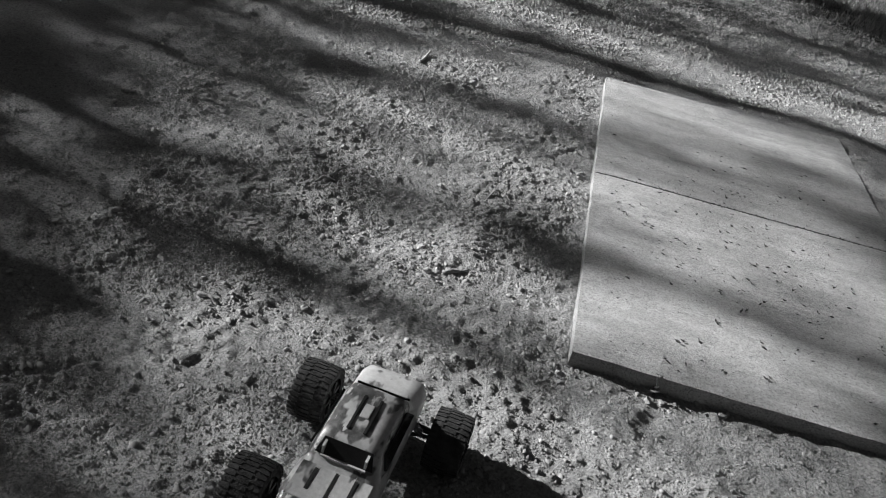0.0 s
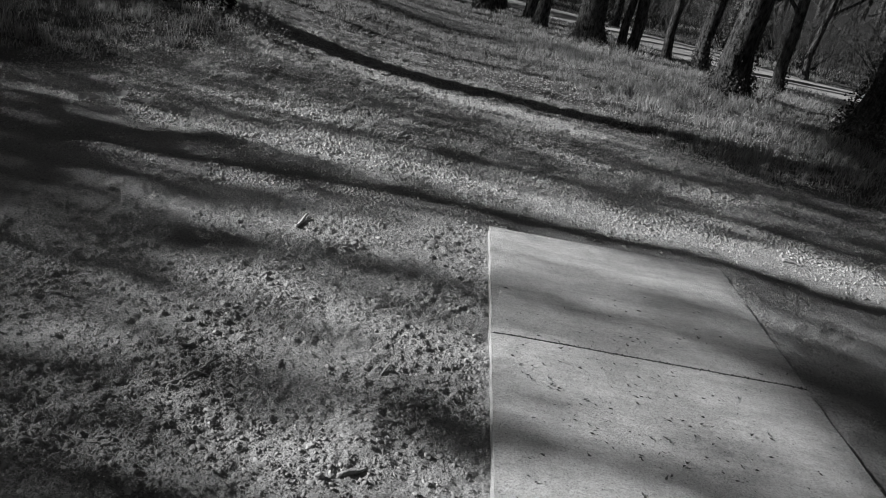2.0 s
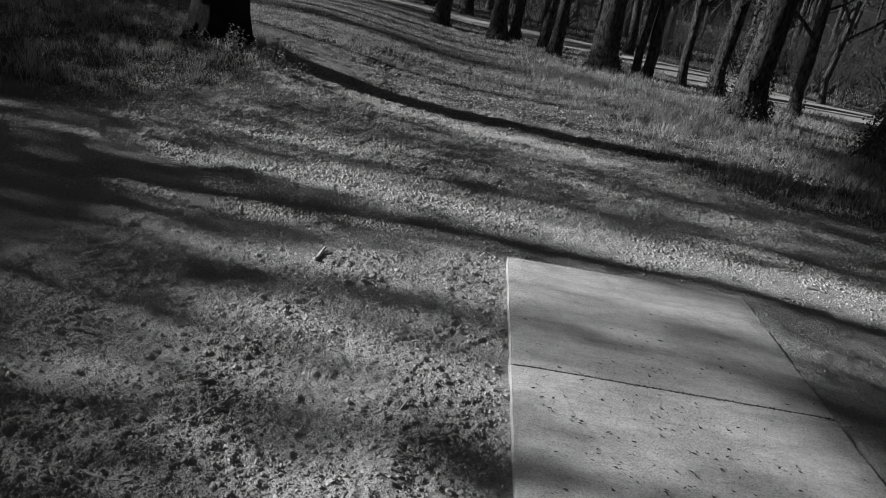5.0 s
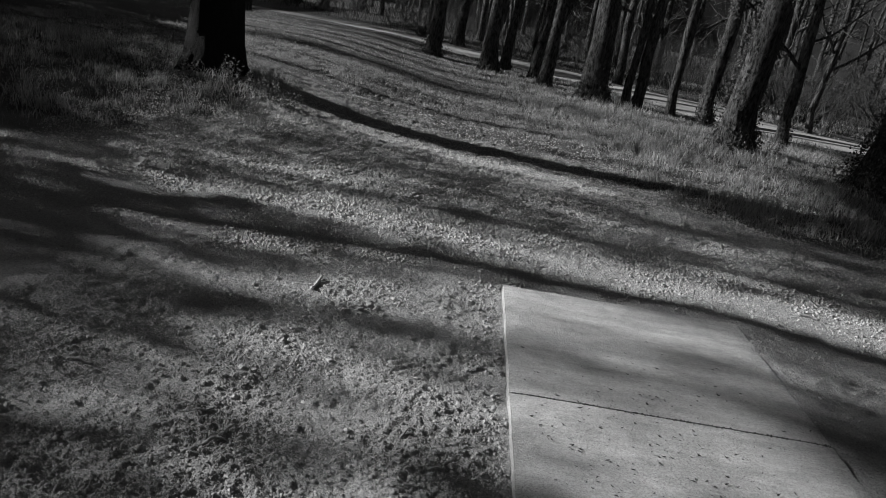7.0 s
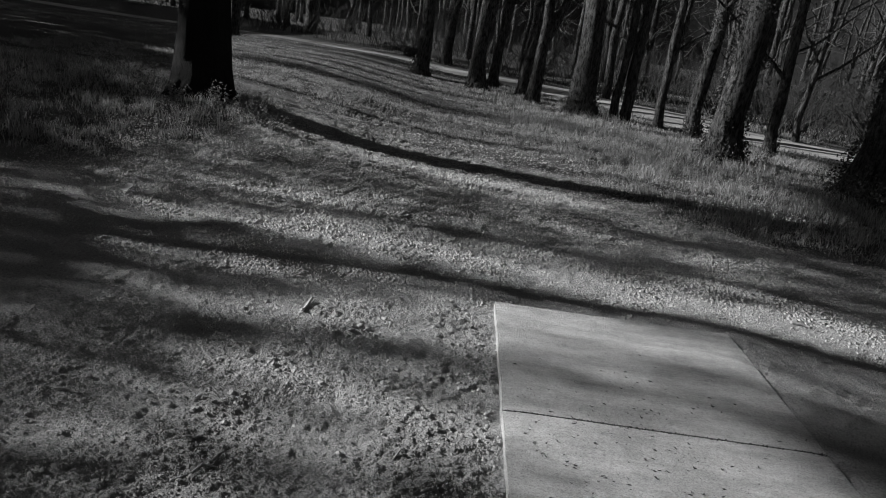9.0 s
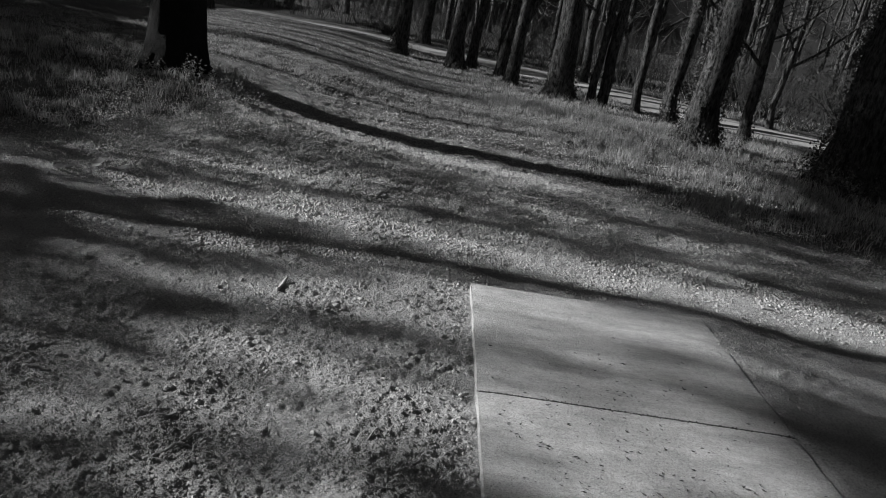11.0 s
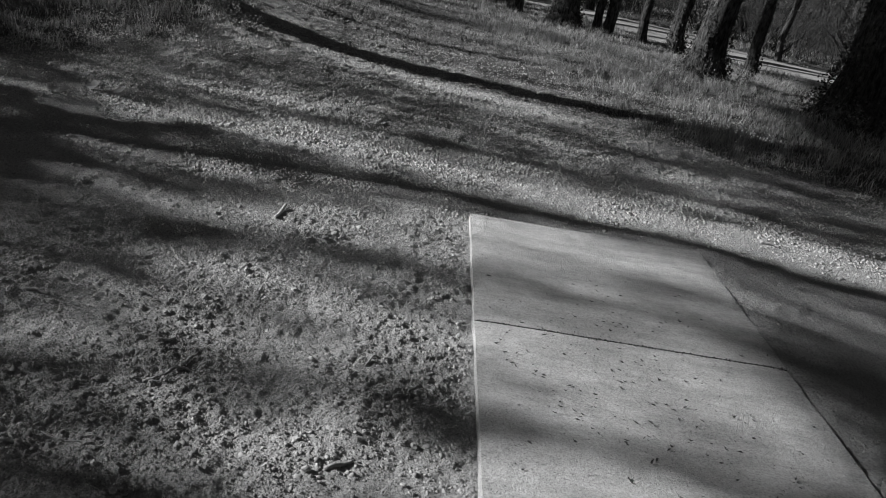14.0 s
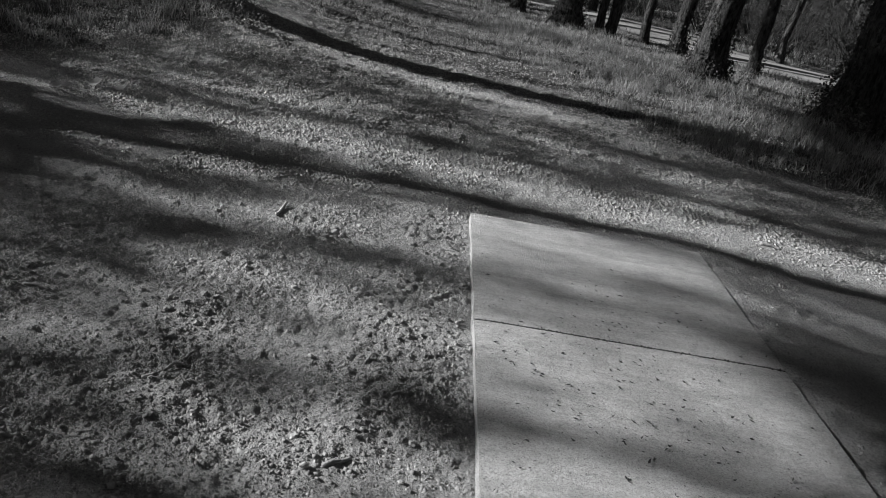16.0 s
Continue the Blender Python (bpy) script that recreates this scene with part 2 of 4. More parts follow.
def grassy(x, y):
    """How much grass grows: 1 on the meadow and the bank, 0 on the worn gravel."""
    x, y = np.asarray(x, float), np.asarray(y, float)
    n = 0.7 * fbm(x, y, 1.1, 4, 41)
    right = step(-0.5, 0.9, (y - (10.2 - 1.55 * x)) * 0.55 + n)
    bank = step(-0.12, 0.2, 1 - np.hypot((x + 4.7) / 2.2, (y - 8.3) / 2.9) + 0.2 * n)
    west = step(-0.6, 0.6, -x - 5.2 + n) * step(4, 5.5, y)
    thin = np.clip(0.3 + 0.45 * fbm(x * 0.5, y, 0.6, 3, 47), 0, 0.6) * step(4.4, 5.3, y + 0.5 * n)
    thin = thin * (1 - 0.95 * np.exp(-((near_line(x, y, ((-2.4, 7.65), (-1.2, 7.35), (-0.4, 7.15), (1.0, 6.7)), 1.0) / 0.35) ** 2)))
    far = step(-0.4, 1.0, y + 0.3 * x - 8.5 + 0.8 * n) * step(-3.7, -3.0, x + 0.12 * (y - 8))
    far = np.maximum(far, step(9.8, 11.0, y + n))
    return np.maximum.reduce([right, bank, west, thin, far])


def stretch_axis(lo, hi, cell, far, grow):
    """Even steps from lo to hi, then ever longer ones out to far."""
    mid = list(np.arange(lo, hi + cell / 2, cell))
    out, s, p = [], cell, mid[-1]
    while p < far:
        s = s * (grow if s < 0.05 else 1.09)
        p += s
        out.append(p)
    pre, s, p = [], cell, lo
    while p > -far:
        s = s * (grow if s < 0.05 else 1.09)
        p -= s
        pre.append(p)
    return np.array(pre[::-1] + mid + out)


def build_ground():
    xs = stretch_axis(-1.7, 0.0, 0.0112, 900, 1.014)
    ys = stretch_axis(-0.9, 1.6, 0.0115, 900, 1.0055)
    gx, gy = np.meshgrid(xs, ys)
    gz = rise(gx, gy) + relief(gx, gy)
    inside = (gx > 0.03) & (gx < SLAB_W - 0.03) & (gy > 0.03) & (gy < SLAB_L - 0.03)
    gz = np.where(inside, -0.03, gz)
    v = np.stack([gx, gy, gz], -1).reshape(-1, 3)
    nx, ny = len(xs), len(ys)
    i = (np.arange(ny - 1)[:, None] * nx + np.arange(nx - 1)[None, :]).ravel()
    ob = soup("ground", v, np.stack([i, i + 1, i + 1 + nx, i + nx], -1), SOIL, 4)
    ob.data.polygons.foreach_set("use_smooth", np.ones(len(ob.data.polygons), bool))
    at = ob.data.attributes.new("grassy", "FLOAT", "POINT")
    at.data.foreach_set("value", grassy(gx, gy).astype(np.float32).ravel())
    tagged(ob, "pale trodden gravel and dirt giving way to rough grass", "ground", kind="structure")


build_ground()


# ---- the concrete pad: two slabs poured with a joint between ----
def build_pad():
    pad = tagged(new("concrete_pad"), "pale weathered concrete pad with a cross joint set in gravel", "concrete pad")
    for y0, y1 in ((0.0, JOINT - 0.006), (JOINT + 0.006, SLAB_L)):
        bm = bmesh.new()
        bmesh.ops.create_cube(bm, size=1)
        for v in bm.verts:
            v.co = Vector((SLAB_W * (v.co.x + 0.5), y0 + (y1 - y0) * (v.co.y + 0.5), -0.06 + (SLAB_H + 0.06) * (v.co.z + 0.5)))
        bmesh.ops.subdivide_edges(bm, edges=bm.edges[:], cuts=18, use_grid_fill=True)
        for v in bm.verts:
            edge = min(v.co.x, SLAB_W - v.co.x, v.co.y, SLAB_L - v.co.y)
            k = noise.noise(v.co * 3.1) * 0.004 + noise.noise(v.co * 11) * 0.003
            if v.co.z > SLAB_H - 0.001:
                v.co.z += 0.0015 * noise.noise(v.co * 2.3)
                if edge < 0.001:
                    v.co.z -= 0.004 + max(0, noise.noise(v.co * 9)) * 0.006
            if v.co.x < 0.001 or v.co.x > SLAB_W - 0.001:
                v.co.x += k
            if v.co.y < 0.001 or v.co.y > SLAB_L - 0.001:
                v.co.y += k
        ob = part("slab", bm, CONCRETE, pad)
        ob.data.materials.append(TONED_SIDE)
        # tops stay plain, all other faces coloured darker against the sun's glare
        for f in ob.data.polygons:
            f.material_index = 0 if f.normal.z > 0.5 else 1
        m = ob.modifiers.new("worn_edge", "BEVEL")
        m.width, m.segments, m.limit_method, m.angle_limit = 0.015, 4, "ANGLE", radians(50)
    return pad


build_pad()


# ---- trees ----
def bent(start, way, length, n, rng, curl, up=0.0):
    """Points along a limb that wanders."""
    p, d = Vector(start), Vector(way).normalized()
    pts = [p.copy()]
    for i in range(n):
        d = (d + Vector((rng.gauss(0, curl), rng.gauss(0, curl), rng.gauss(0, curl * 0.6) + up))).normalized()
        p = p + d * (length / n)
        pts.append(p.copy())
    return pts


def tree(name, label, x, y, radius, height, seed, lean=(0, 0), fork=0.0, ivy=0.0, limbs=9, low=2.2, leaves=500, sides=12, twigs=5, group="trees of the grove", bark=BARK):
    """A tree: trunk with flared foot and limbs, a crown of twigs and small leaves, and ivy up to a height."""
    rng = random.Random(seed)
    z0 = float(rise(x, y)) - 0.06
    base = tagged(new(name), label, "tree", group)
    base.location = (x, y, z0)
    wood, crown = Mesh(), Mesh()
    n = 16
    wob = [Vector((0, 0, 0))]
    for i in range(n):
        wob.append(wob[-1] + Vector((rng.gauss(0, 0.05), rng.gauss(0, 0.05), 0)) * height / 12)

    def spine(k):
        return Vector((lean[0] * k * height, lean[1] * k * height, k * height)) + wob[min(n, int(k * n))]

    heights = [0, 0.012, 0.03, 0.06, 0.11] + [0.11 + 0.89 * i / 11 for i in range(1, 12)]
    pts, rad = [], []
    for k in heights:
        p = Vector((lean[0] * k * height, lean[1] * k * height, k * height)) + wob[min(n, int(k * n))].lerp(wob[min(n, int(k * n) + 1)], k * n - int(k * n))
        z = k * height
        pts.append(p)
        rad.append(radius * ((1 - 0.85 * k) + 0.55 * math.exp(-z / (0.9 * radius + 0.05))))
    wood.grid_tube(pts, rad, sides, wobble=0.3, seed=seed * 1.3)
    for r in range(5):
        w = r * 1.257 + rng.uniform(-0.4, 0.4)
        d = Vector((math.cos(w), math.sin(w), 0))
        wood.grid_tube([d * radius * 0.5 + Vector((0, 0, radius * 1.3)), d * radius * 1.15 + Vector((0, 0, radius * 0.45)), d * radius * 1.75 + Vector((0, 0, 0.0)), d * radius * 2.2 + Vector((0, 0, -0.1))], [radius * 0.42, radius * 0.36, radius * 0.24, radius * 0.1], 6)
    tips = []
    for i in range(limbs):
        k = low / height + (0.95 - low / height) * (i + rng.random()) / limbs
        w = rng.uniform(0, 6.283)
        ln = height * (0.42 - 0.25 * k) * rng.uniform(0.7, 1.2)
        rr = radius * (1 - 0.85 * k) * rng.uniform(0.28, 0.5)
        limb = bent(spine(k), (math.cos(w), math.sin(w), rng.uniform(0.3, 1.0)), ln, 6, rng, 0.17, 0.05)
        wood.grid_tube(limb, [rr * (1 - 0.8 * j / 6) for j in range(7)], 6)
        for t in range(twigs):
            j = rng.randint(2, 6)
            v = rng.uniform(0, 6.283)
            tw = bent(limb[j], (math.cos(v), math.sin(v), rng.uniform(-0.3, 0.8)), ln * rng.uniform(0.25, 0.5), 4, rng, 0.25)
            crown.grid_tube(tw, [rr * 0.22 * (1 - 0.75 * q / 4) + 0.003 for q in range(5)], 3, cap=False)
            tips.append(tw)
    if fork:
        limb = bent(spine(fork), (rng.uniform(0.15, 0.4), rng.uniform(-0.2, 0.2), 1), height * 0.7, 8, rng, 0.06)
        wood.grid_tube(limb, [radius * (0.7 - 0.06 * j) for j in range(9)], 8)
    for i in range(leaves):
        tw = rng.choice(tips)
        p = tw[rng.randint(1, 4)] + Vector((rng.gauss(0, 0.12), rng.gauss(0, 0.12), rng.gauss(0, 0.12)))
        crown.leaf(p, rng.uniform(0.05, 0.11), rng)
    wood.link("trunk", bark, base, smooth=True)
    crown.link("crown", FOLIAGE, base)
    if ivy:
        leafy = Mesh()
        for i in range(int(ivy * radius * 5000)):
            z = ivy * rng.random() ** 1.6
            k = z / height
            w = rng.uniform(0, 6.283)
            r = radius * ((1 - 0.85 * k) + 0.55 * math.exp(-z / (0.9 * radius + 0.05))) * (1 + abs(rng.gauss(0, 0.2)) + 0.12 * noise.noise(Vector((math.cos(w) * 2, math.sin(w) * 2, z * 2 + seed))))
            if noise.noise(Vector((math.cos(w) * 1.5 + seed, math.sin(w) * 1.5, z * 0.8))) < -0.15 and z > 0.5:
                continue
            leafy.leaf(spine(k) + Vector((math.cos(w) * r, math.sin(w) * r, 0)), rng.uniform(0.025, 0.055), rng, slim=0.85)
        leafy.link("ivy", IVY, base, "dark climbing ivy leaves")
    return base


OAK = "tall broad oak with dark rough bark on a grassy bank"
IVIED = "leaning tall tree, its trunk wrapped in climbing ivy"
SLIM = "slender bare woodland tree with grey bark"
STOUT = "stout bare woodland tree with dark bark at the meadow's edge"
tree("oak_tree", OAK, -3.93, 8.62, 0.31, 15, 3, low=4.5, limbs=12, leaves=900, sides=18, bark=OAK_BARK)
tree("ivy_tree", IVIED, 4.4, 12.2, 0.28, 14, 5, (0.01, 0.0), ivy=5.5, low=4.0, sides=14)
tree("ivy_tree", IVIED, 5.9, 9.6, 0.42, 15, 6, (0.0, 0.0), ivy=5.5, low=4.5, sides=14)
# x, y, trunk, lean, ivy, lowest limb, fork
EDGE_WEST = (
    (-8.85, 26.0, 0.20, 0.00, 0, 4.0, 0), (-10.0, 44.7, 0.38, 0.0, 0, 4.0, 0.4), (-9.1, 53.8, 0.34, 0.0, 0, 4.0, 0.2),
    (-1.96, 23.1, 0.23, 0.01, 0.5, 3.5, 0), (-1.37, 31.3, 0.22, 0.0, 0, 2.0, 0.12), (-0.07, 21.2, 0.25, 0.02, 0.3, 2.4, 0),
    (0.42, 22.7, 0.17, 0.03, 0.3, 2.2, 0), (1.25, 20.9, 0.16, 0.06, 0, 2.5, 0), (1.45, 19.3, 0.17, 0.02, 0, 3.0, 0.13),
)
EDGE_EAST = (
    (2.55, 17.6, 0.29, 0.0, 1.2, 3.2, 0.25), (3.29, 17.3, 0.10, 0.03, 0, 2.4, 0), (3.55, 17.3, 0.14, 0.05, 0, 2.0, 0),
    (4.4, 25.2, 0.16, 0.02, 0, 2.0, 0), (4.27, 16.7, 0.11, 0.02, 0, 1.6, 0.15), (4.75, 15.5, 0.16, 0.0, 3.0, 1.9, 0),
    (6.05, 14.3, 0.12, 0.03, 1.5, 1.2, 0), (8.3, 18.4, 0.09, 0.0, 0, 1.2, 0),
)
for i, (x, y, r, lx, ivy, low, fork) in enumerate(EDGE_WEST + EDGE_EAST):
    tree("woodland_tree", IVIED if ivy > 1 else STOUT if r > 0.19 else SLIM, x, y, r, 9 + 14 * r, 20 + i, (lx, 0), fork, ivy, 10, low, 260, 10, 6)


# the further wood: a few kinds of slim tree, set out again and again
def far_wood():
    rng = random.Random(77)
    kinds = [tree("slim_tree", SLIM, *((-60, 41), (-66, 47), (-75, 37.5), (-58, 55), (-70, 60), (-63, 33.5))[k], rng.uniform(0.1, 0.22), rng.uniform(8, 13), 60 + k, (rng.uniform(-0.03, 0.04), 0), 0.2 * (k % 2), 0, 11, 1.4, 200, 7, 5, "slim trees of the far wood") for k in range(6)]
    spots = []
    for i in range(900):
        y = rng.uniform(24, 85)
        x = rng.uniform(-0.62 * y - 6, 0.75 * y + 6)
        edge = 33 - 0.9 * x if x < 2 else 30
        if x > 10:
            edge = 21
        if y < edge or len(spots) > 150:
            continue
        if all((x - a) ** 2 + (y - b) ** 2 > 2.2 for a, b in spots):
            spots.append((x, y))
    for i, (x, y) in enumerate(spots):
        m = pose(x, y, float(rise(x, y)) - 0.05, 0, 0, rng.uniform(0, 360))
        copy_thing(kinds[i % 6], m)


far_wood()


def backdrop():
    rng = random.Random(5)
    m = Mesh()
    n = 140
    for ring, (rad, base) in enumerate(((120, 0), (135, 1))):
        q = len(m.v)
        for i in range(n):
            w = 2 * math.pi * i / n
            m.v.append((rad * math.cos(w), rad * math.sin(w), -2))
            m.v.append((rad * math.cos(w), rad * math.sin(w), 11 + 4 * base + 4 * noise.noise(Vector((math.cos(w) * 9, math.sin(w) * 9, ring))) + rng.uniform(-1, 1)))
        for i in range(n):
            j = (i + 1) % n
            m.f.append((q + 2 * i, q + 2 * j, q + 2 * j + 1, q + 2 * i + 1))
    tagged(m.link("backdrop", FARWOOD), "dim distant woods closing the park all round", "woods", kind="structure")


backdrop()


# ---- unseen trees added beside the way to lay shade over the gravel ----
SLOPE = math.tan(radians(SUN_EL)) * math.hypot(1, 0.2)
SHADY = "leafing tree added out of view to shade the ground"


def added_shade_tree(x, v, radius, height, seed, sprays=(), top=True, bow=()):
    """An unseen leafing tree added for its shade, its trunk at x on the sun line v; each spray (x0, x1, v, half width,
    cover) of leaves shades the ground from x0 to x1.
    """
    rng = random.Random(seed)
    y = v - 0.2 * x
    base = tagged(new("added_shade_tree"), SHADY, "tree", "shade trees")
    z0 = float(rise(x, y)) - 0.05
    base.location = (x, y, z0)
    wood, crown = Mesh(), Mesh()
    pts = [Vector((0, float(np.interp(height * k / 12, [b[0] for b in bow], [b[1] for b in bow])) - v if bow else 0, height * k / 12)) for k in range(13)]
    wood.grid_tube(pts, [radius * (1.0 - 0.055 * k + (0.5 if k == 0 else 0)) for k in range(13)], 12, wobble=0.1, seed=seed)
    for x0, x1, sv, hw, cover in sprays:
        off = rng.uniform(-1.2, 1.2)
        za, zb = (x0 - x - off) * SLOPE, (x1 - x - off) * SLOPE
        mid = Vector((off, sv - 0.2 * (x + off) - y, (za + zb) / 2 - z0))
        k0 = min(height - 0.3, mid.z - 0.15)
        a = pts[min(12, max(0, int(k0 / height * 12)))].copy()
        a.z = k0
        limb = [a.lerp(mid, t) + Vector((rng.gauss(0, 0.05), 0, 0.12 * math.sin(t * 3.14))) for t in (0, 0.25, 0.5, 0.75, 1)]
        wood.grid_tube(limb, [0.034, 0.03, 0.025, 0.02, 0.01], 6)
        half = (zb - za) / 2
        area = 4 * half * hw
        for t in range(max(3, int(area * 4))):
            q = mid + Vector((rng.uniform(-0.3, 0.3), rng.uniform(-hw, hw) * 0.9, rng.uniform(-half, half) * 0.9))
            wood.grid_tube([limb[3], limb[3].lerp(q, 0.6) + Vector((0, 0, 0.05)), q], [0.012, 0.008, 0.004], 4, cap=False)
        big = 1 + 0.35 * hw
        for t in range(int(area * min(cover, 2.6) * 480 / big ** 2)):
            if cover > 2:
                u, w = rng.uniform(-1.05, 1.05), rng.uniform(-1.05, 1.05)
            else:
                u, w = rng.gauss(0, 0.6), rng.gauss(0, 0.62)
            q = mid + Vector((rng.uniform(-0.5, 0.5), 0, 0))
            q += Vector((0, u * hw - (q.x - mid.x) * 0.2, w * half - (q.x - mid.x) * SLOPE))
            if noise.noise(Vector(((q.y + 0.2 * q.x) * 2.6, (q.z + q.x * SLOPE) * 2.0, seed))) < (-0.55 if cover > 2 else -0.42):
                continue
            crown.leaf(q, rng.uniform(0.09, 0.17) * big, rng)
    if top:
        for i in range(7):
            k = height * (0.72 + 0.04 * i)
            w = i * 2.4
            limb = bent((0, 0, k), (math.cos(w), math.sin(w), 0.7), 2.0, 5, rng, 0.15)
            wood.grid_tube(limb, [0.06, 0.05, 0.04, 0.03, 0.02, 0.01], 6)
            for t in range(120):
                p = limb[rng.randint(2, 5)] + Vector((rng.gauss(0, 0.3), rng.gauss(0, 0.3), rng.gauss(0, 0.3)))
                crown.leaf(p, rng.uniform(0.07, 0.13), rng)
    wood.link("trunk", BARK, base, smooth=True)
    crown.link("crown", FOLIAGE, base)


# gaps drawn in the leaves to let sun patches through, and boughs drawn thick to shade: (line over the ground, half
# width, amount)
GAPS_NEAR = (
    (((-1.7, 2.08), (-1.06, 2.25), (-0.5, 2.32), (-0.1, 2.4)), 0.2, 1.0),
    (((-1.25, 1.45), (-0.8, 1.4), (-0.4, 1.38)), 0.2, 0.75),
    (((-1.7, 0.02), (-1.2, 0.08), (-0.7, 0.2)), 0.12, 0.5),
    (((-1.9, 0.75), (-1.3, 0.6)), 0.16, 0.7),
    (((-1.1, 0.6), (-0.25, 0.5)), 0.2, 0.15),
    (((-1.0, -0.42), (0.2, -0.4), (1.0, -0.3)), 0.36, 0.95),
    (((-0.15, 2.62), (0.57, 2.7), (1.25, 2.66)), 0.3, 1.0),
    (((0.0, 2.95), (1.5, 3.05)), 0.14, 0.85),
    (((-0.05, 1.28), (0.65, 1.18), (1.25, 1.2)), 0.24, 0.9),
    (((0.0, 0.22), (0.9, 0.22)), 0.28, 0.85),
)
GAPS_FAR = (
    (((-2.4, 2.66), (-1.74, 2.78), (-1.24, 3.02), (-0.8, 3.08)), 0.13, 0.9),
    (((-1.1, 3.9), (-0.4, 4.0), (0.6, 3.95), (1.6, 3.95), (2.4, 3.9), (3.2, 3.8)), 0.42, 1.0),
    (((0.7, 3.74), (3.6, 3.68)), 0.34, 1.0),
    (((1.65, 2.95), (2.7, 2.9)), 0.18, 0.65),
    (((-3.2, 4.65), (-2.4, 4.8), (-1.6, 4.94)), 0.2, 0.85),
    (((-2.7, 3.75), (-1.7, 3.83), (-1.2, 3.9)), 0.2, 0.85),
    (((-2.2, 7.25), (-1.2, 7.22), (-0.4, 7.2), (0.8, 7.05)), 0.4, 1.0),
    (((-2.3, 4.95), (-0.6, 5.3)), 0.3, 0.55),
    (((0.0, 9.3), (6.0, 9.6)), 1.0, 0.7),
    (((-4.0, 5.8), (-2.9, 6.0)), 0.4, 0.7),
)
BOUGHS = (
    (((-1.3, 1.8), (-0.9, 1.86), (-0.5, 1.96), (0.0, 2.0)), 0.12, 0.7),
    (((-5.0, 2.5), (-2.86, 3.1), (-2.3, 3.25), (-1.35, 3.48), (-0.7, 3.5), (-0.2, 3.35)), 0.15, 0.8),
    (((-1.75, -0.2), (-1.36, -0.17), (-1.1, -0.18)), 0.11, 2.0),
    (((-1.1, -0.1), (-0.5, -0.04), (-0.15, 0.05)), 0.08, 1.4),
    (((-1.4, 0.42), (-1.15, 0.47), (-0.95, 0.53)), 0.06, 0.9),
    (((-2.6, 0.28), (-2.0, 0.26), (-1.7, 0.2)), 0.12, 1.6),
    (((-0.3, 0.75), (-0.08, 0.62)), 0.11, 1.0),
    (((0.1, 0.62), (0.5, 0.7), (1.2, 0.76)), 0.08, 0.2),
    (((0.0, 2.2), (0.5, 2.15), (1.4, 2.2)), 0.09, 0.2),
    (((-0.1, 4.12), (0.6, 4.14), (1.7, 4.3), (2.6, 4.3)), 0.05, 0.8),
    (((-1.0, 4.75), (0.5, 4.85), (2.5, 4.8)), 0.2, 0.7),
)


def thickness(x, v):
    """How thick the leaves hang between the sun and a place on the ground, drawn to set its light and shade."""
    t = 1.75 + 0.35 * fbm(x * 0.4, v, 0.5, 2, 91)
    t = t + 0.9 * step(2.0, 3.2, x) * step(4.3, 5.2, v) * step(8.4, 7.4, v)
    t = t * (1 - 0.7 * step(7.9, 8.6, v)) * (1 - 0.25 * step(4.7, 5.2, v) * step(7.0, 6.6, v))
    t = t * (1 - 0.6 * step(-0.1, 0.05, x) * step(1.7, 1.5, x) * step(3.1, 2.9, v))
    t = t * (1 - 0.5 * step(-1.8, -1.1, x) * step(0.1, -0.1, x) * step(-0.9, -0.5, v) * step(3.2, 2.6, v))
    t = t * (1 - 0.3 * step(-2.8, -2.2, x) * step(0.0, -0.6, x) * step(-0.3, 0.0, v) * step(1.5, 1.2, v))
    t = t * (1 - 0.45 * step(-1.6, -1.3, x) * step(0.0, -0.15, x) * step(0.0, 0.15, v) * step(1.35, 1.1, v))
    t = t + 0.6 * step(-3.4, -2.6, x) * step(-1.2, -1.7, x) * step(1.4, 1.7, v) * step(2.6, 2.2, v)
    for line, half, amount in GAPS_NEAR + GAPS_FAR:
        t = t * (1 - amount * np.exp(-((near_line(x, v, line) / half) ** 2)))
    for line, half, amount in BOUGHS:
        t = t + amount * np.exp(-((near_line(x, v, line) / half) ** 2))
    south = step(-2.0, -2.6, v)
    # extra leaves over the outer ground, added to darken the edges of the view
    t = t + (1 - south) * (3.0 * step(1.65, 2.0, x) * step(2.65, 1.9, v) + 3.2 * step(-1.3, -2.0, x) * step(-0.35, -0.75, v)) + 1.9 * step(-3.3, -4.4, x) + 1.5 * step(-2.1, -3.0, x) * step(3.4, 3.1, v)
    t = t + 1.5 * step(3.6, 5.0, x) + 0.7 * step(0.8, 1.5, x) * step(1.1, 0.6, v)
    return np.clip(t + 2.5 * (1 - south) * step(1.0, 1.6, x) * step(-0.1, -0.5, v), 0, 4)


CANOPY = ((-21.0, -1.25, 12.0), (-19.0, -0.15, 11.5), (-20.0, 0.72, 12.0), (-22.0, 1.97, 12.5), (-20.5, 3.05, 12.0), (-21.5, 4.7, 12.5), (-23.0, 6.0, 13.0), (-24.0, 8.9, 13.5))
CANOPY_SOUTH = ((-22.0, -2.9, 12.0), (-20.0, -4.4, 12.5), (-23.0, -6.1, 12.0))


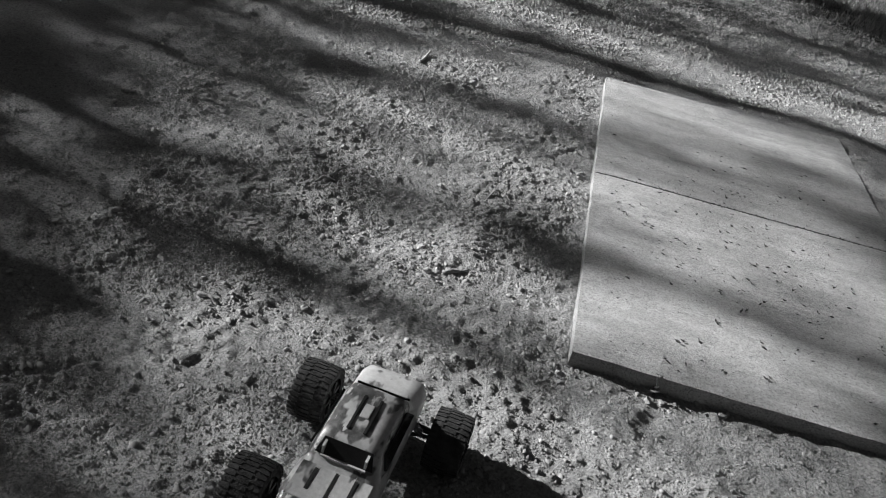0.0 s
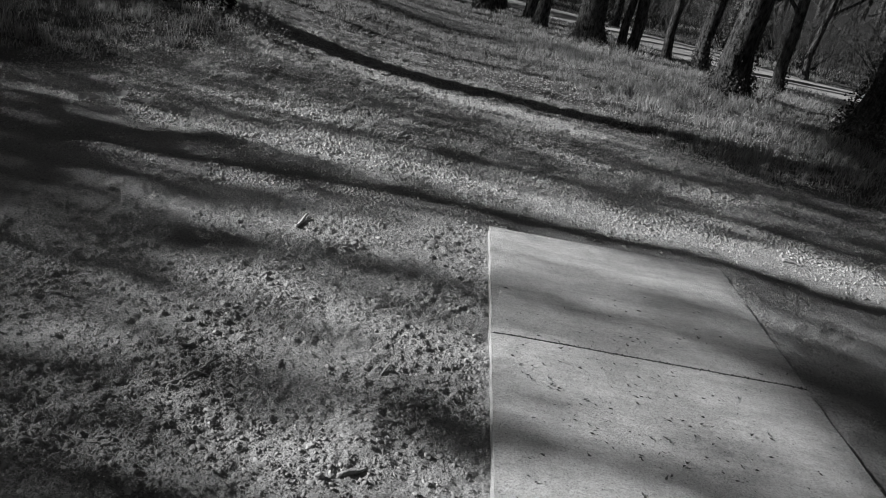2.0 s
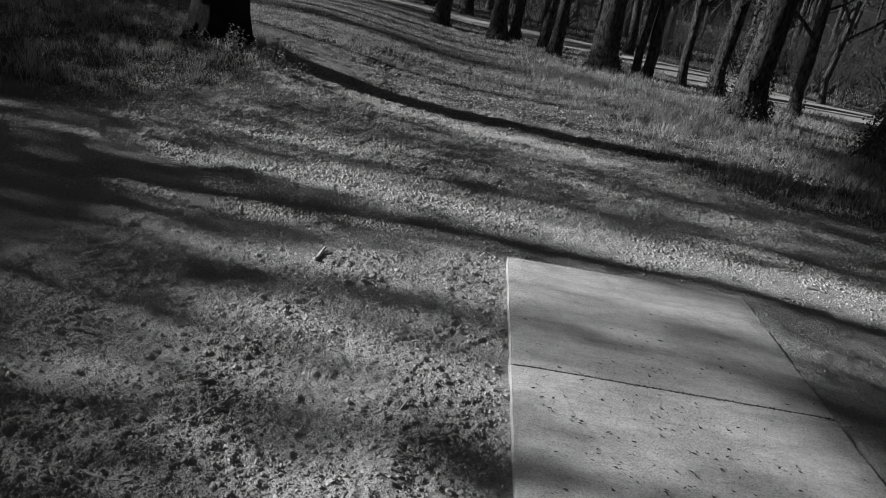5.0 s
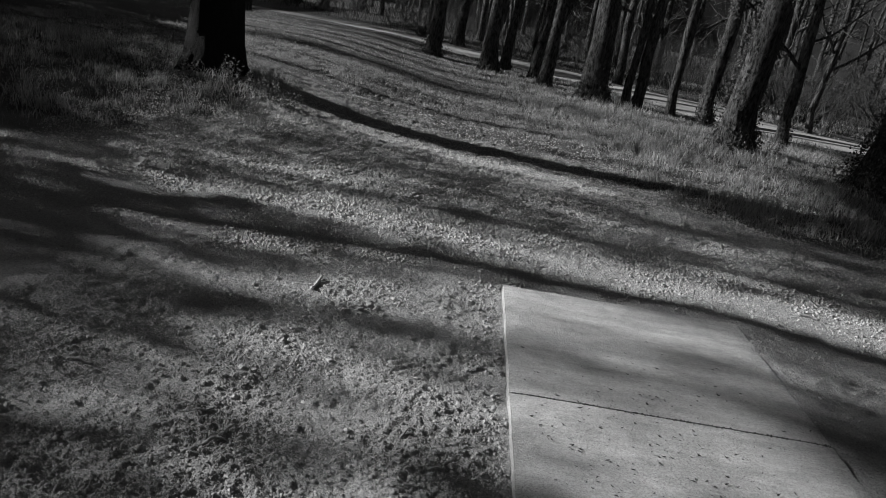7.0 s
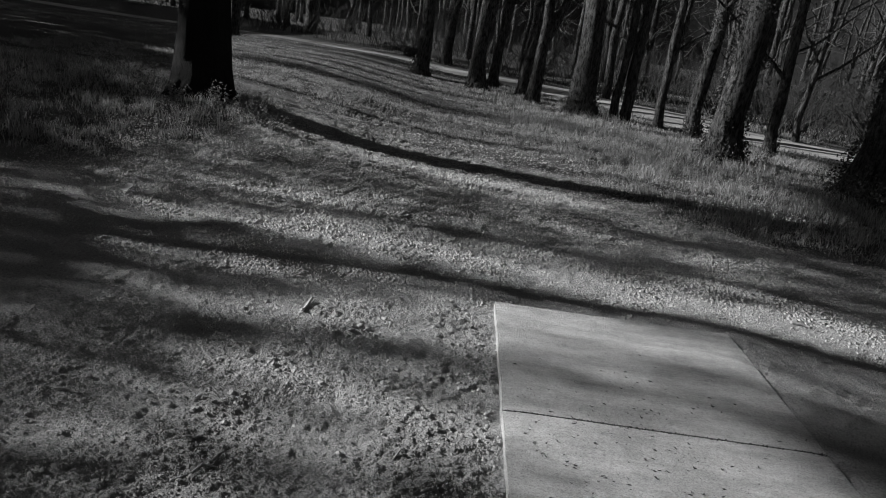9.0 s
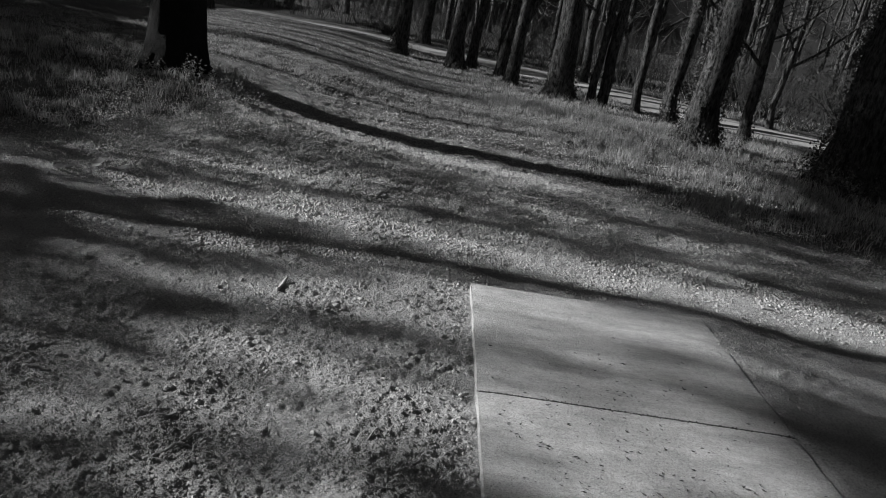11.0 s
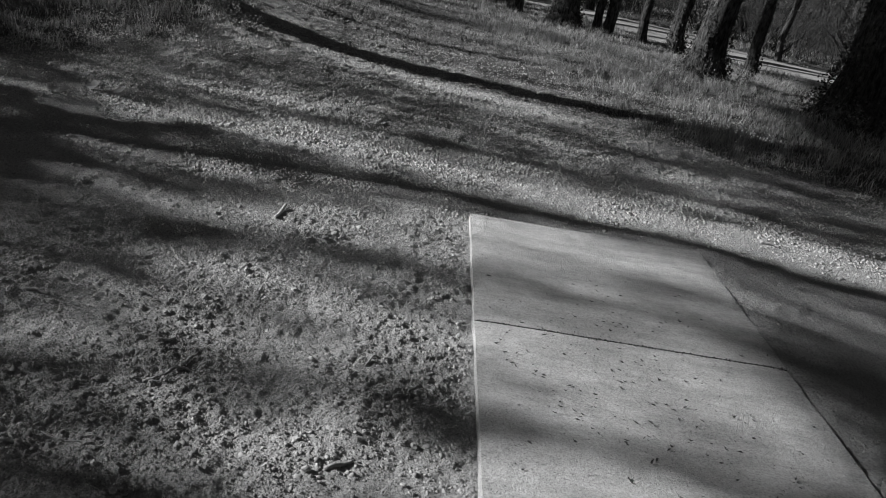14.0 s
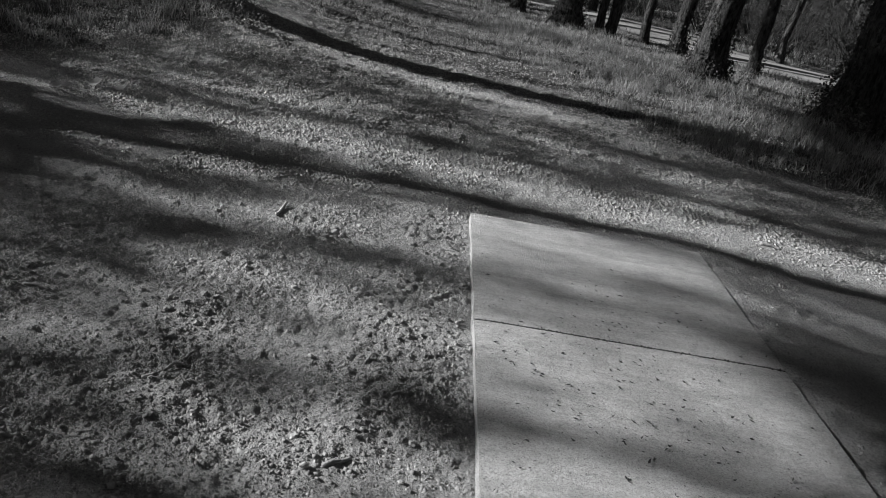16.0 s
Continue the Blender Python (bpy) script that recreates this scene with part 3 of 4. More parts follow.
def added_canopy(seed, v0, v1, trees):
    """A row of slim unseen trees, added so their thin crowns let the low sun through in streaks."""
    r = np.random.RandomState(seed)
    x0, x1, most = -9.0, 8.0, 4.0
    per = 0.37 / 0.0046
    n = int((x1 - x0) * (v1 - v0) * per * most)
    x, v = r.uniform(x0, x1, n), r.uniform(v0, v1, n)
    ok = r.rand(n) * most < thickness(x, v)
    x, v = x[ok], v[ok]
    lines = np.array([c[1] for c in trees])
    owner = np.argmin(np.abs(v[:, None] - lines[None]), 1)
    for i, (tx, tv, height) in enumerate(trees):
        rng = random.Random(seed + 96 + i)
        ty = tv - 0.2 * tx
        z0 = float(rise(tx, ty)) - 0.05
        base = tagged(new("added_shade_tree"), SHADY, "tree", "shade trees")
        base.location = (tx, ty, z0)
        mine = owner == i
        m = int(mine.sum())
        dx = r.uniform(-0.7, 0.7, m)
        px = tx + dx
        at = np.stack([dx, v[mine] - 0.2 * px - ty, (x[mine] - px) * SLOPE - z0], -1)
        d = r.randn(m, 3)
        d /= np.linalg.norm(d, axis=1)[:, None]
        e = np.cross(d, r.randn(m, 3))
        e /= np.linalg.norm(e, axis=1)[:, None]
        k = np.cross(d, e)
        s = r.uniform(0.13, 0.21, m)[:, None]
        verts = np.stack([at - d * s * 0.5, at + e * s * 0.3 + k * s * 0.1, at + d * s * 0.5, at - e * s * 0.3 + k * s * 0.1], 1).reshape(-1, 3)
        faces = (np.arange(m)[:, None, None] * 4 + np.array([[0, 1, 2], [0, 2, 3]])[None]).reshape(-1, 3)
        crown = soup("crown", verts, faces, FOLIAGE, 3)
        crown.parent = base
        wood = Mesh()
        pts = [Vector((rng.gauss(0, 0.04) if k else 0, rng.gauss(0, 0.03) if k else 0, height * k / 12)) for k in range(13)]
        wood.grid_tube(pts, [0.065 * (1.0 - 0.065 * k + (0.5 if k == 0 else 0)) for k in range(13)], 10, wobble=0.1, seed=i)
        for z in np.arange(3.0, height, 0.55):
            for side in (-1, 1):
                cell = at[(np.abs(at[:, 2] - z) < 0.28) & (at[:, 1] * side > 0)]
                if len(cell) < 25:
                    continue
                q = Vector(cell.mean(0))
                a = Vector((0, 0, max(0.5, q.z - 0.35)))
                wood.grid_tube([a, a.lerp(q, 0.5) + Vector((0, 0, 0.06)), q], [0.022, 0.015, 0.006], 5)
        wood.link("trunk", BARK, base, smooth=True)


added_canopy(404, -2.0, 9.6, CANOPY)
added_canopy(414, -7.2, -2.0, CANOPY_SOUTH)
# one is bent to throw the long dark bar past the pad: it leans over the track and then straightens
added_shade_tree(-14.0, 2.1, 0.1, 11.0, 100, ((-0.6, 4.6, 3.33, 0.05, 3.0),), False,
           ((0, 2.1), (4.4, 2.6), (5.1, 3.05), (5.46, 3.26), (5.77, 3.22), (5.97, 3.26), (6.43, 3.37), (6.84, 3.4), (11.0, 3.5)))
for i, (x, v, r, h) in enumerate(((-26.0, -3.0, 0.2, 15), (-30.0, -5.5, 0.2, 16))):
    added_shade_tree(x, v, r, h, 130 + i, ((-8.0, 6.0, v + 0.4, 0.9, 4.0),))
# wide sprays far west and east add shade towards the view's edges
SHADE = (
    # x, v, trunk, height, sprays
    (-30.0, 10.4, 0.2, 17, ((-16, -4.2, 10.4, 1.7, 4.0), (4.9, 13, 9.9, 1.4, 3.0))),
    (-31.0, 12.2, 0.1, 18, ((-18, -6.0, 12.4, 1.8, 4.0), (-3, 6, 11.6, 0.3, 0.4), (6.2, 13, 11.5, 0.9, 3.0))),
    (-32.0, 16.0, 0.25, 19, ((-22, -6.5, 16.0, 2.2, 4.0), (-7, 3.5, 14.3, 0.9, 0.8), (-6, 8, 17.9, 0.5, 0.5), (7, 14, 14.6, 1.2, 3.0))),
)
SHADE_FAR = (
    (-36.0, 21.0, 0.25, 20, ((-24, -8.0, 21.0, 2.8, 3.5), (-6, 5, 19.5, 0.4, 1.1), (-6, 6, 22.5, 0.5, 1.1), (-4, 9, 25.2, 0.9, 0.8))),
    (-40.0, 27.0, 0.25, 21, ((-28, -9.0, 27.0, 3.2, 3.5), (-8, 8, 25.5, 0.8, 0.9), (-8, 8, 29.0, 0.8, 0.9))),
    (-46.0, 35.0, 0.3, 22, ((-36, -10.0, 35.0, 4.5, 3.5), (-12, 12, 31.0, 2.5, 0.8), (-12, 14, 37.0, 3.5, 0.8))),
    (-52.0, 45.0, 0.3, 24, ((-44, -10.0, 45.0, 5.5, 3.5),)),
)
for i, (x, v, r, h, sprays) in enumerate(SHADE + SHADE_FAR):
    added_shade_tree(x, v, r, h, 110 + i, sprays)


# ---- road beyond the trees ----
ROAD_LINE = [(30, 12.2), (18, 13.6), (12, 14.7), (8.8, 15.7), (7.0, 17.4), (5.8, 20), (4.6, 22.8), (2.4, 25.8), (-1.2, 28.6), (-6, 31.0), (-14, 33.5), (-30, 36.5)]


def off_road(x, y):
    """True where a place is clear of the road."""
    best = np.full(np.shape(x), 99.0)
    for (ax, ay), (bx, by) in zip(ROAD_LINE, ROAD_LINE[1:]):
        t = np.clip(((x - ax) * (bx - ax) + (y - ay) * (by - ay)) / ((bx - ax) ** 2 + (by - ay) ** 2), 0, 1)
        best = np.minimum(best, np.hypot(x - ax - t * (bx - ax), y - ay - t * (by - ay)))
    return best > 1.65


def build_road():
    m = Mesh()
    line = ROAD_LINE
    n = 90
    for i in range(n + 1):
        s = i / n * (len(line) - 1)
        a = min(int(s), len(line) - 2)
        p = Vector(line[a]).lerp(Vector(line[a + 1]), s - a)
        d = (Vector(line[a + 1]) - Vector(line[a])).normalized()
        side = Vector((-d.y, d.x))
        for w in (-1.8, -0.9, 0, 0.9, 1.8):
            q = p + side * w * (1 + 0.1 * noise.noise(Vector((i * 0.3, w, 0))))
            m.v.append((q.x, q.y, float(rise(q.x, q.y)) + 0.07 - 0.03 * abs(w)))
    for i in range(n):
        for k in range(4):
            q = i * 5 + k
            m.f.append((q, q + 1, q + 6, q + 5))
    tagged(m.link("road", ROADWAY, smooth=True), "narrow pale gravel road behind the trees", "road", kind="structure")


build_road()


# ---- grass ----
def blades(name, label, x0, x1, y0, y1, count, tall, wide, seed, keep):
    """Blades of grass over a stretch of ground, thinned by how much grass grows there."""
    r = np.random.RandomState(seed)
    x, y = r.uniform(x0, x1, count), r.uniform(y0, y1, count)
    x, y = x + 0.1 * r.randn(count), y + 0.1 * r.randn(count)
    g = grassy(x, y)
    tuft = step(-0.3, 0.35, fbm(x, y, 0.12, 2, seed + 9))
    clump = (0.55 + 0.45 * fbm(x, y, 0.35, 2, seed + 3)) * (0.2 + 0.8 * tuft)
    ok = (r.rand(count) < keep(g) * clump) & off_road(x, y)
    x, y, g, tuft = x[ok], y[ok], g[ok], tuft[ok]
    n = len(x)
    z = rise(x, y) - 0.01
    lush = np.maximum(0.35 + 0.65 * step(0.2, 2.6, x + 0.2 * (y - 9)), step(-2.2, -2.8, x) * step(10.4, 9.2, y))
    h = tall * lush * (0.55 + 0.6 * tuft) * (0.25 + 0.75 * g ** 2) * (0.5 + 0.9 * r.rand(n)) * (0.8 + 0.5 * fbm(x, y, 0.9, 2, seed + 5))
    w = wide * (0.6 + 0.8 * r.rand(n))
    a, b = r.uniform(0, 6.283, n), r.uniform(0, 6.283, n)
    bend = h * r.uniform(0.15, 0.8, n)
    sx, sy = np.cos(a) * w, np.sin(a) * w
    bx, by = np.cos(b) * bend, np.sin(b) * bend
    v = np.zeros((n, 5, 3))
    v[:, 0] = np.stack([x - sx, y - sy, z], -1)
    v[:, 1] = np.stack([x + sx, y + sy, z], -1)
    v[:, 2] = np.stack([x + sx * 0.7 + bx * 0.35, y + sy * 0.7 + by * 0.35, z + h * 0.6], -1)
    v[:, 3] = np.stack([x - sx * 0.7 + bx * 0.35, y - sy * 0.7 + by * 0.35, z + h * 0.6], -1)
    v[:, 4] = np.stack([x + bx, y + by, z + h * (1 - 0.25 * bend / h)], -1)
    q = np.arange(n)[:, None] * 5
    f = np.concatenate([q + np.array([[0, 1, 2]]), q + np.array([[0, 2, 3]]), q + np.array([[3, 2, 4]])], 1).reshape(-1, 3)
    tagged(soup(name, v.reshape(-1, 3), f, GRASS, 3), label, "grass", kind="stuff")


blades("bank_grass", "tufted uncut grass round the oak on the bank", -8.5, -2.2, 4.6, 14, 170000, 0.15, 0.0038, 11, lambda g: np.where(g > 0.5, g, 0.1 * g))
blades("meadow_grass", "tall tufted meadow grass at the wood's edge", -3, 9, 4, 15, 300000, 0.15, 0.0045, 12, lambda g: np.where(g > 0.5, g, 0.15 * g))
blades("short_grass", "thin trodden grass over the dirt", -4.5, 3.5, 4.2, 14.5, 260000, 0.045, 0.005, 13, lambda g: 0.3 + 0.2 * g + 0.5 * step(0.6, 0.9, g))


def herbs(name, label, x0, x1, y0, y1, count, size, tall, seed, least):
    """Small leaves of clover and herbs among the grass."""
    r = np.random.RandomState(seed)
    x, y = r.uniform(x0, x1, count), r.uniform(y0, y1, count)
    g = grassy(x, y)
    ok = (r.rand(count) < np.clip((g - least) * 1.6, 0, 1) * (0.5 + 0.6 * fbm(x, y, 0.5, 3, seed))) & off_road(x, y)
    x, y, g = x[ok], y[ok], g[ok]
    n = len(x)
    p = np.stack([x, y, rise(x, y) + tall * g * r.rand(n) + 0.004], -1)
    d = r.randn(n, 3) * np.array([1, 1, 0.5])
    d /= np.linalg.norm(d, axis=1)[:, None]
    e = np.cross(d, r.randn(n, 3) * np.array([0.4, 0.4, 1]))
    e /= np.linalg.norm(e, axis=1)[:, None]
    s = (size * r.uniform(0.5, 1.3, n))[:, None]
    v = np.stack([p - d * s * 0.5, p + e * s * 0.35, p + d * s * 0.5, p - e * s * 0.35], 1).reshape(-1, 3)
    f = (np.arange(n)[:, None, None] * 4 + np.array([[0, 1, 2], [0, 2, 3]])[None]).reshape(-1, 3)
    tagged(soup(name, v, f, GRASS, 3), label, "herbs", kind="stuff")


herbs("clover", "low clover and herb leaves among the meadow grass", -3, 9, 4.2, 16, 90000, 0.014, 0.06, 51, 0.45)
herbs("clover", "low herb leaves among the grass on the bank", -8.5, -2.2, 4.6, 14, 50000, 0.018, 0.1, 52, 0.4)
blades("far_grass", "rough grass between the meadow and the wood", -7, 9, 12.5, 22, 150000, 0.12, 0.007, 16, lambda g: 0.95)
blades("far_grass", "mown grass running back to the wood", -16, 14, 20, 34, 90000, 0.09, 0.011, 14, lambda g: 0.9)
blades("far_grass", "rough dim grass beyond the oak", -30, -4, 12, 40, 60000, 0.07, 0.01, 15, lambda g: 0.9)


# ---- gravel ----
WINDROWS = (
    (((-2.6, 4.3), (-1.6, 4.25), (-0.8, 4.27), (-0.2, 4.35), (0.6, 4.25), (1.6, 4.05), (2.6, 3.7), (3.6, 3.3)), 0.22),
    (((-1.9, 3.1), (-1.2, 3.28), (-0.7, 3.28)), 0.16),
    (((-0.12, 0.5), (-0.1, 2.6)), 0.16),
    (((-1.1, 0.5), (-0.4, 0.3)), 0.2),
    (((-1.1, 2.3), (-0.6, 2.35)), 0.14),
)


def gravelly(x, y):
    """How thick the loose gravel lies: swept into rows by wheels, thin elsewhere."""
    g = 0.2 + 0.4 * fbm(x, y, 0.4, 3, 61)
    for line, half in WINDROWS:
        g = g + 0.85 * np.exp(-((near_line(x, y, line, 1.0) / half) ** 2))
    return g


def pebbles(name, label, x0, x1, y0, y1, count, lo, hi, seed, clear, flat=0.3, material=STONE):
    """Loose angular stones, joined into one mesh."""
    r = np.random.RandomState(seed)
    x, y = r.uniform(x0, x1, count), r.uniform(y0, y1, count)
    gather = gravelly(x, y)
    out = (x < -0.005) | (x > SLAB_W + 0.005) | (y < -0.005) | (y > SLAB_L + 0.005)
    ok = out & (r.rand(count) < np.clip(gather, 0.06, 1)) & (r.rand(count) > clear * grassy(x, y))
    x, y = x[ok], y[ok]
    n = len(x)
    s = lo + (hi - lo) * r.rand(n) ** 3.2
    cube = np.array([[i, j, k] for i in (-1, 1) for j in (-1, 1) for k in (-1, 1)], float)
    v = cube[None] * (1 - 0.45 * r.rand(n, 8, 3))
    v *= (s[:, None, None] * (0.6 + 0.4 * r.rand(n, 1, 3))) * np.array([0.66, 0.58, flat])
    a = r.uniform(0, 6.283, n)
    c, d = np.cos(a)[:, None], np.sin(a)[:, None]
    t = r.uniform(-0.5, 0.5, n)[:, None]
    vx, vy, vz = v[..., 0] * c - v[..., 1] * d, v[..., 0] * d + v[..., 1] * c, v[..., 2] + v[..., 0] * t
    z = rise(x, y) + relief(x, y) + s * 0.1
    v = np.stack([vx + x[:, None], vy + y[:, None], vz + z[:, None]], -1).reshape(-1, 3)
    quads = np.array([[0, 1, 3, 2], [4, 6, 7, 5], [0, 4, 5, 1], [2, 3, 7, 6], [1, 5, 7, 3]])
    f = (np.arange(n)[:, None, None] * 8 + quads[None]).reshape(-1, 4)
    tagged(soup(name, v, f, material, 4), label, "gravel", kind="stuff")


def grit(name, label, x0, x1, y0, y1, count, lo, hi, seed, clear, material=STONE, tall=1.5, even=0.12):
    """Coarse grit: small four-sided crumbs, joined into one mesh."""
    r = np.random.RandomState(seed)
    x, y = r.uniform(x0, x1, count), r.uniform(y0, y1, count)
    gather = 0.55 + 0.7 * fbm(x, y, 0.4, 3, 61)
    out = (x < -0.003) | (x > SLAB_W + 0.003) | (y < -0.003) | (y > SLAB_L + 0.003)
    ok = out & (r.rand(count) < np.clip(gather, even, 1)) & (r.rand(count) > clear * grassy(x, y))
    x, y = x[ok], y[ok]
    n = len(x)
    s = lo + (hi - lo) * r.rand(n) ** 2.5
    a = r.uniform(0, 6.283, n)[:, None] + np.array([0, 1.57, 3.14, 4.71]) + r.uniform(-0.4, 0.4, (n, 4))
    d = s[:, None] * r.uniform(0.35, 0.75, (n, 4))
    z = (rise(x, y) + relief(x, y) - 0.001)[:, None]
    v = np.zeros((n, 5, 3))
    v[:, :4, 0], v[:, :4, 1], v[:, :4, 2] = x[:, None] + np.cos(a) * d, y[:, None] + np.sin(a) * d, z + s[:, None] * r.uniform(-0.25, 0.05, (n, 4))
    v[:, 4, 0], v[:, 4, 1] = x + s * r.uniform(-0.3, 0.3, n), y + s * r.uniform(-0.3, 0.3, n)
    v[:, 4, 2] = z[:, 0] + s * tall * r.uniform(0.22, 0.55, n)
    f = np.array([[0, 1, 4], [1, 2, 4], [2, 3, 4], [3, 0, 4]])
    f = (np.arange(n)[:, None, None] * 5 + f[None]).reshape(-1, 3)
    tagged(soup(name, v.reshape(-1, 3), f, material, 3), label, "gravel", kind="stuff")


pebbles("gravel", "loose pale angular gravel trodden into the dirt", -3.2, 0.0, -1.2, 3.8, 13000, 0.006, 0.02, 31, 0.8, 0.25)
pebbles("gravel", "loose pale angular gravel beside the concrete", 0.0, 3.4, -1.2, 3.2, 8000, 0.005, 0.016, 32, 0.8)
pebbles("gravel", "coarse pale gravel lying out on the track", -4.5, 5.0, 2.9, 6.0, 80000, 0.008, 0.028, 33, 0.8, 0.26, BRIGHTENED_STONE)
grit("grit", "fine grit and crumbs of dirt on the trodden ground", -2.6, 0.0, -1.0, 3.4, 45000, 0.005, 0.013, 35, 0.8)
grit("grit", "fine grit and crumbs of dirt beside the concrete", 0.0, 2.6, -1.0, 4.4, 25000, 0.005, 0.013, 36, 0.8)
grit("grit", "coarse crumbs of dry dirt on the trodden ground", -2.6, 0.0, -1.1, 3.2, 80000, 0.007, 0.018, 38, 0.8, CLOD, 1.2, 0.3)
grit("dirt_clods", "knobbly clods of dry dirt lying on the trodden ground", -2.8, 0.0, -1.1, 3.6, 12000, 0.011, 0.03, 44, 0.8, CLOD, 1.0, 0.2)
grit("grit", "coarse crumbs of dry dirt beside the concrete", 0.0, 2.6, -1.1, 0.0, 9000, 0.008, 0.019, 40, 0.8, CLOD, 1.1, 0.4)
grit("grit", "coarse crumbs of dry dirt along the pad", 1.52, 2.8, 0.0, 4.4, 12000, 0.007, 0.015, 42, 0.8, CLOD, 1.1, 0.3)
grit("grit", "crumbs of dry dirt between the stones of the track", -4.2, 4.2, 3.0, 6.6, 120000, 0.006, 0.022, 39, 0.5, BRIGHTENED_CLOD, 1.3, 0.25)
grit("dirt_clods", "small clods and crumbs of dry dirt among thin grass", -4.5, 4.0, 4.2, 10.0, 240000, 0.009, 0.028, 37, 0.8, BRIGHTENED_CLOD, 1.5, 0.35)


def joint_dirt():
    """Crumbs and grit caught in the pad's joint."""
    rng = random.Random(71)
    m = Mesh()
    for i in range(420):
        x = rng.uniform(0.01, SLAB_W - 0.01)
        s = rng.uniform(0.003, 0.009)
        c = Vector((x, JOINT + rng.gauss(0, 0.005), SLAB_H - 0.004 + rng.uniform(-0.004, 0.004)))
        q = len(m.v)
        for d in ((1, 0, 0), (0, 1, 0), (-1, 0, 0), (0, -1, 0), (0, 0, 1), (0, 0, -1)):
            m.v.append(tuple(c + Vector(d) * s * rng.uniform(0.5, 1.2)))
        for a, b in ((0, 1), (1, 2), (2, 3), (3, 0)):
            m.f.append((q + a, q + b, q + 4))
            m.f.append((q + b, q + a, q + 5))
    tagged(m.link("joint_dirt", LITTER), "dark grit and crumbs caught in the pad's joint", "grit", kind="stuff")


joint_dirt()


def build_brush():
    """Twiggy undergrowth between the trunks of the far wood."""
    rng = random.Random(88)
    m = Mesh()
    for i in range(560):
        y = rng.uniform(19, 60)
        x = rng.uniform(-0.6 * y, 0.75 * y)
        if y < (31 - 0.8 * x if x < 2 else 26 if x < 9 else 18):
            continue
        z = float(rise(x, y))
        for k in range(9):
            w = rng.uniform(0, 6.283)
            pts = bent((x + rng.gauss(0, 0.4), y + rng.gauss(0, 0.4), z - 0.05), (0.5 * math.cos(w), 0.5 * math.sin(w), 1), rng.uniform(1.0, 3.2), 4, rng, 0.22)
            m.grid_tube(pts, [0.014, 0.012, 0.009, 0.006, 0.003], 3, cap=False)
            for p in (2, 3):
                v = rng.uniform(0, 6.283)
                m.grid_tube(bent(pts[p], (math.cos(v), math.sin(v), 0.4), rng.uniform(0.4, 1.1), 3, rng, 0.25), [0.006, 0.005, 0.003, 0.002], 3, cap=False)
    tagged(m.link("undergrowth", TWIG), "bare twiggy undergrowth filling the far wood", "undergrowth", kind="stuff")


build_brush()


def shrub(x, y, tall, seed):
    """A thin leafy shrub of many stems."""
    rng = random.Random(seed)
    base = tagged(new("shrub"), "thin twiggy shrub with small new leaves under the trees", "shrub", "shrubs")
    base.location = (x, y, float(rise(x, y)) - 0.03)
    stems, leaves = Mesh(), Mesh()
    for i in range(26):
        w = rng.uniform(0, 6.283)
        pts = bent((rng.gauss(0, 0.15), rng.gauss(0, 0.15), 0), (0.7 * math.cos(w), 0.7 * math.sin(w), 1), tall * rng.uniform(0.5, 1.1), 6, rng, 0.2)
        stems.grid_tube(pts, [0.02, 0.017, 0.014, 0.011, 0.008, 0.006, 0.003], 4, cap=False)
        for k in range(5):
            v = rng.uniform(0, 6.283)
            tw = bent(pts[rng.randint(2, 6)], (math.cos(v), math.sin(v), 0.3), tall * rng.uniform(0.12, 0.3), 3, rng, 0.25)
            stems.grid_tube(tw, [0.006, 0.005, 0.003, 0.002], 3, cap=False)
            for q in range(7):
                leaves.leaf(tw[rng.randint(1, 3)] + Vector((rng.gauss(0, 0.06), rng.gauss(0, 0.06), rng.gauss(0, 0.06))), rng.uniform(0.03, 0.06), rng)
    stems.link("branchwork", BARK, base)
    leaves.link("foliage", FOLIAGE, base)


for i, (x, y, h) in enumerate(((10.4, 14.0, 2.6), (10.6, 18.6, 3.0), (6.6, 28.5, 2.4), (8.2, 24.6, 2.2), (2.4, 31.0, 2.6), (9.4, 21.5, 2.6), (-3.0, 33.0, 2.6), (12.5, 16.9, 3.2))):
    shrub(x, y, h, 300 + i)


# ---- loose stones, sticks and leaves ----
def lie(x, y):
    """The height at which a thing lies: the ground, or the top of the pad."""
    if -0.01 < x < SLAB_W + 0.01 and -0.01 < y < SLAB_L + 0.01:
        return SLAB_H
    return float(rise(x, y) + relief(np.float64(x), np.float64(y)))


def stone_mesh(seed):
    bm = bmesh.new()
    bmesh.ops.create_icosphere(bm, subdivisions=2, radius=0.5)
    for v in bm.verts:
        d = v.co.normalized()
        r = 0.5 + 0.3 * noise.noise(d * 1.9 + Vector((seed, 0, 0))) + 0.1 * noise.noise(d * 4 + Vector((0, seed, 0)))
        v.co = d * r
        v.co.x = max(-0.36, min(0.4, v.co.x + 0.2 * v.co.y))
        v.co.z = min(0.26, v.co.z * 0.6 + 0.08 * v.co.x)
    me = bpy.data.meshes.new("stone")
    bm.to_mesh(me)
    bm.free()
    me.materials.append(STONE)
    return me


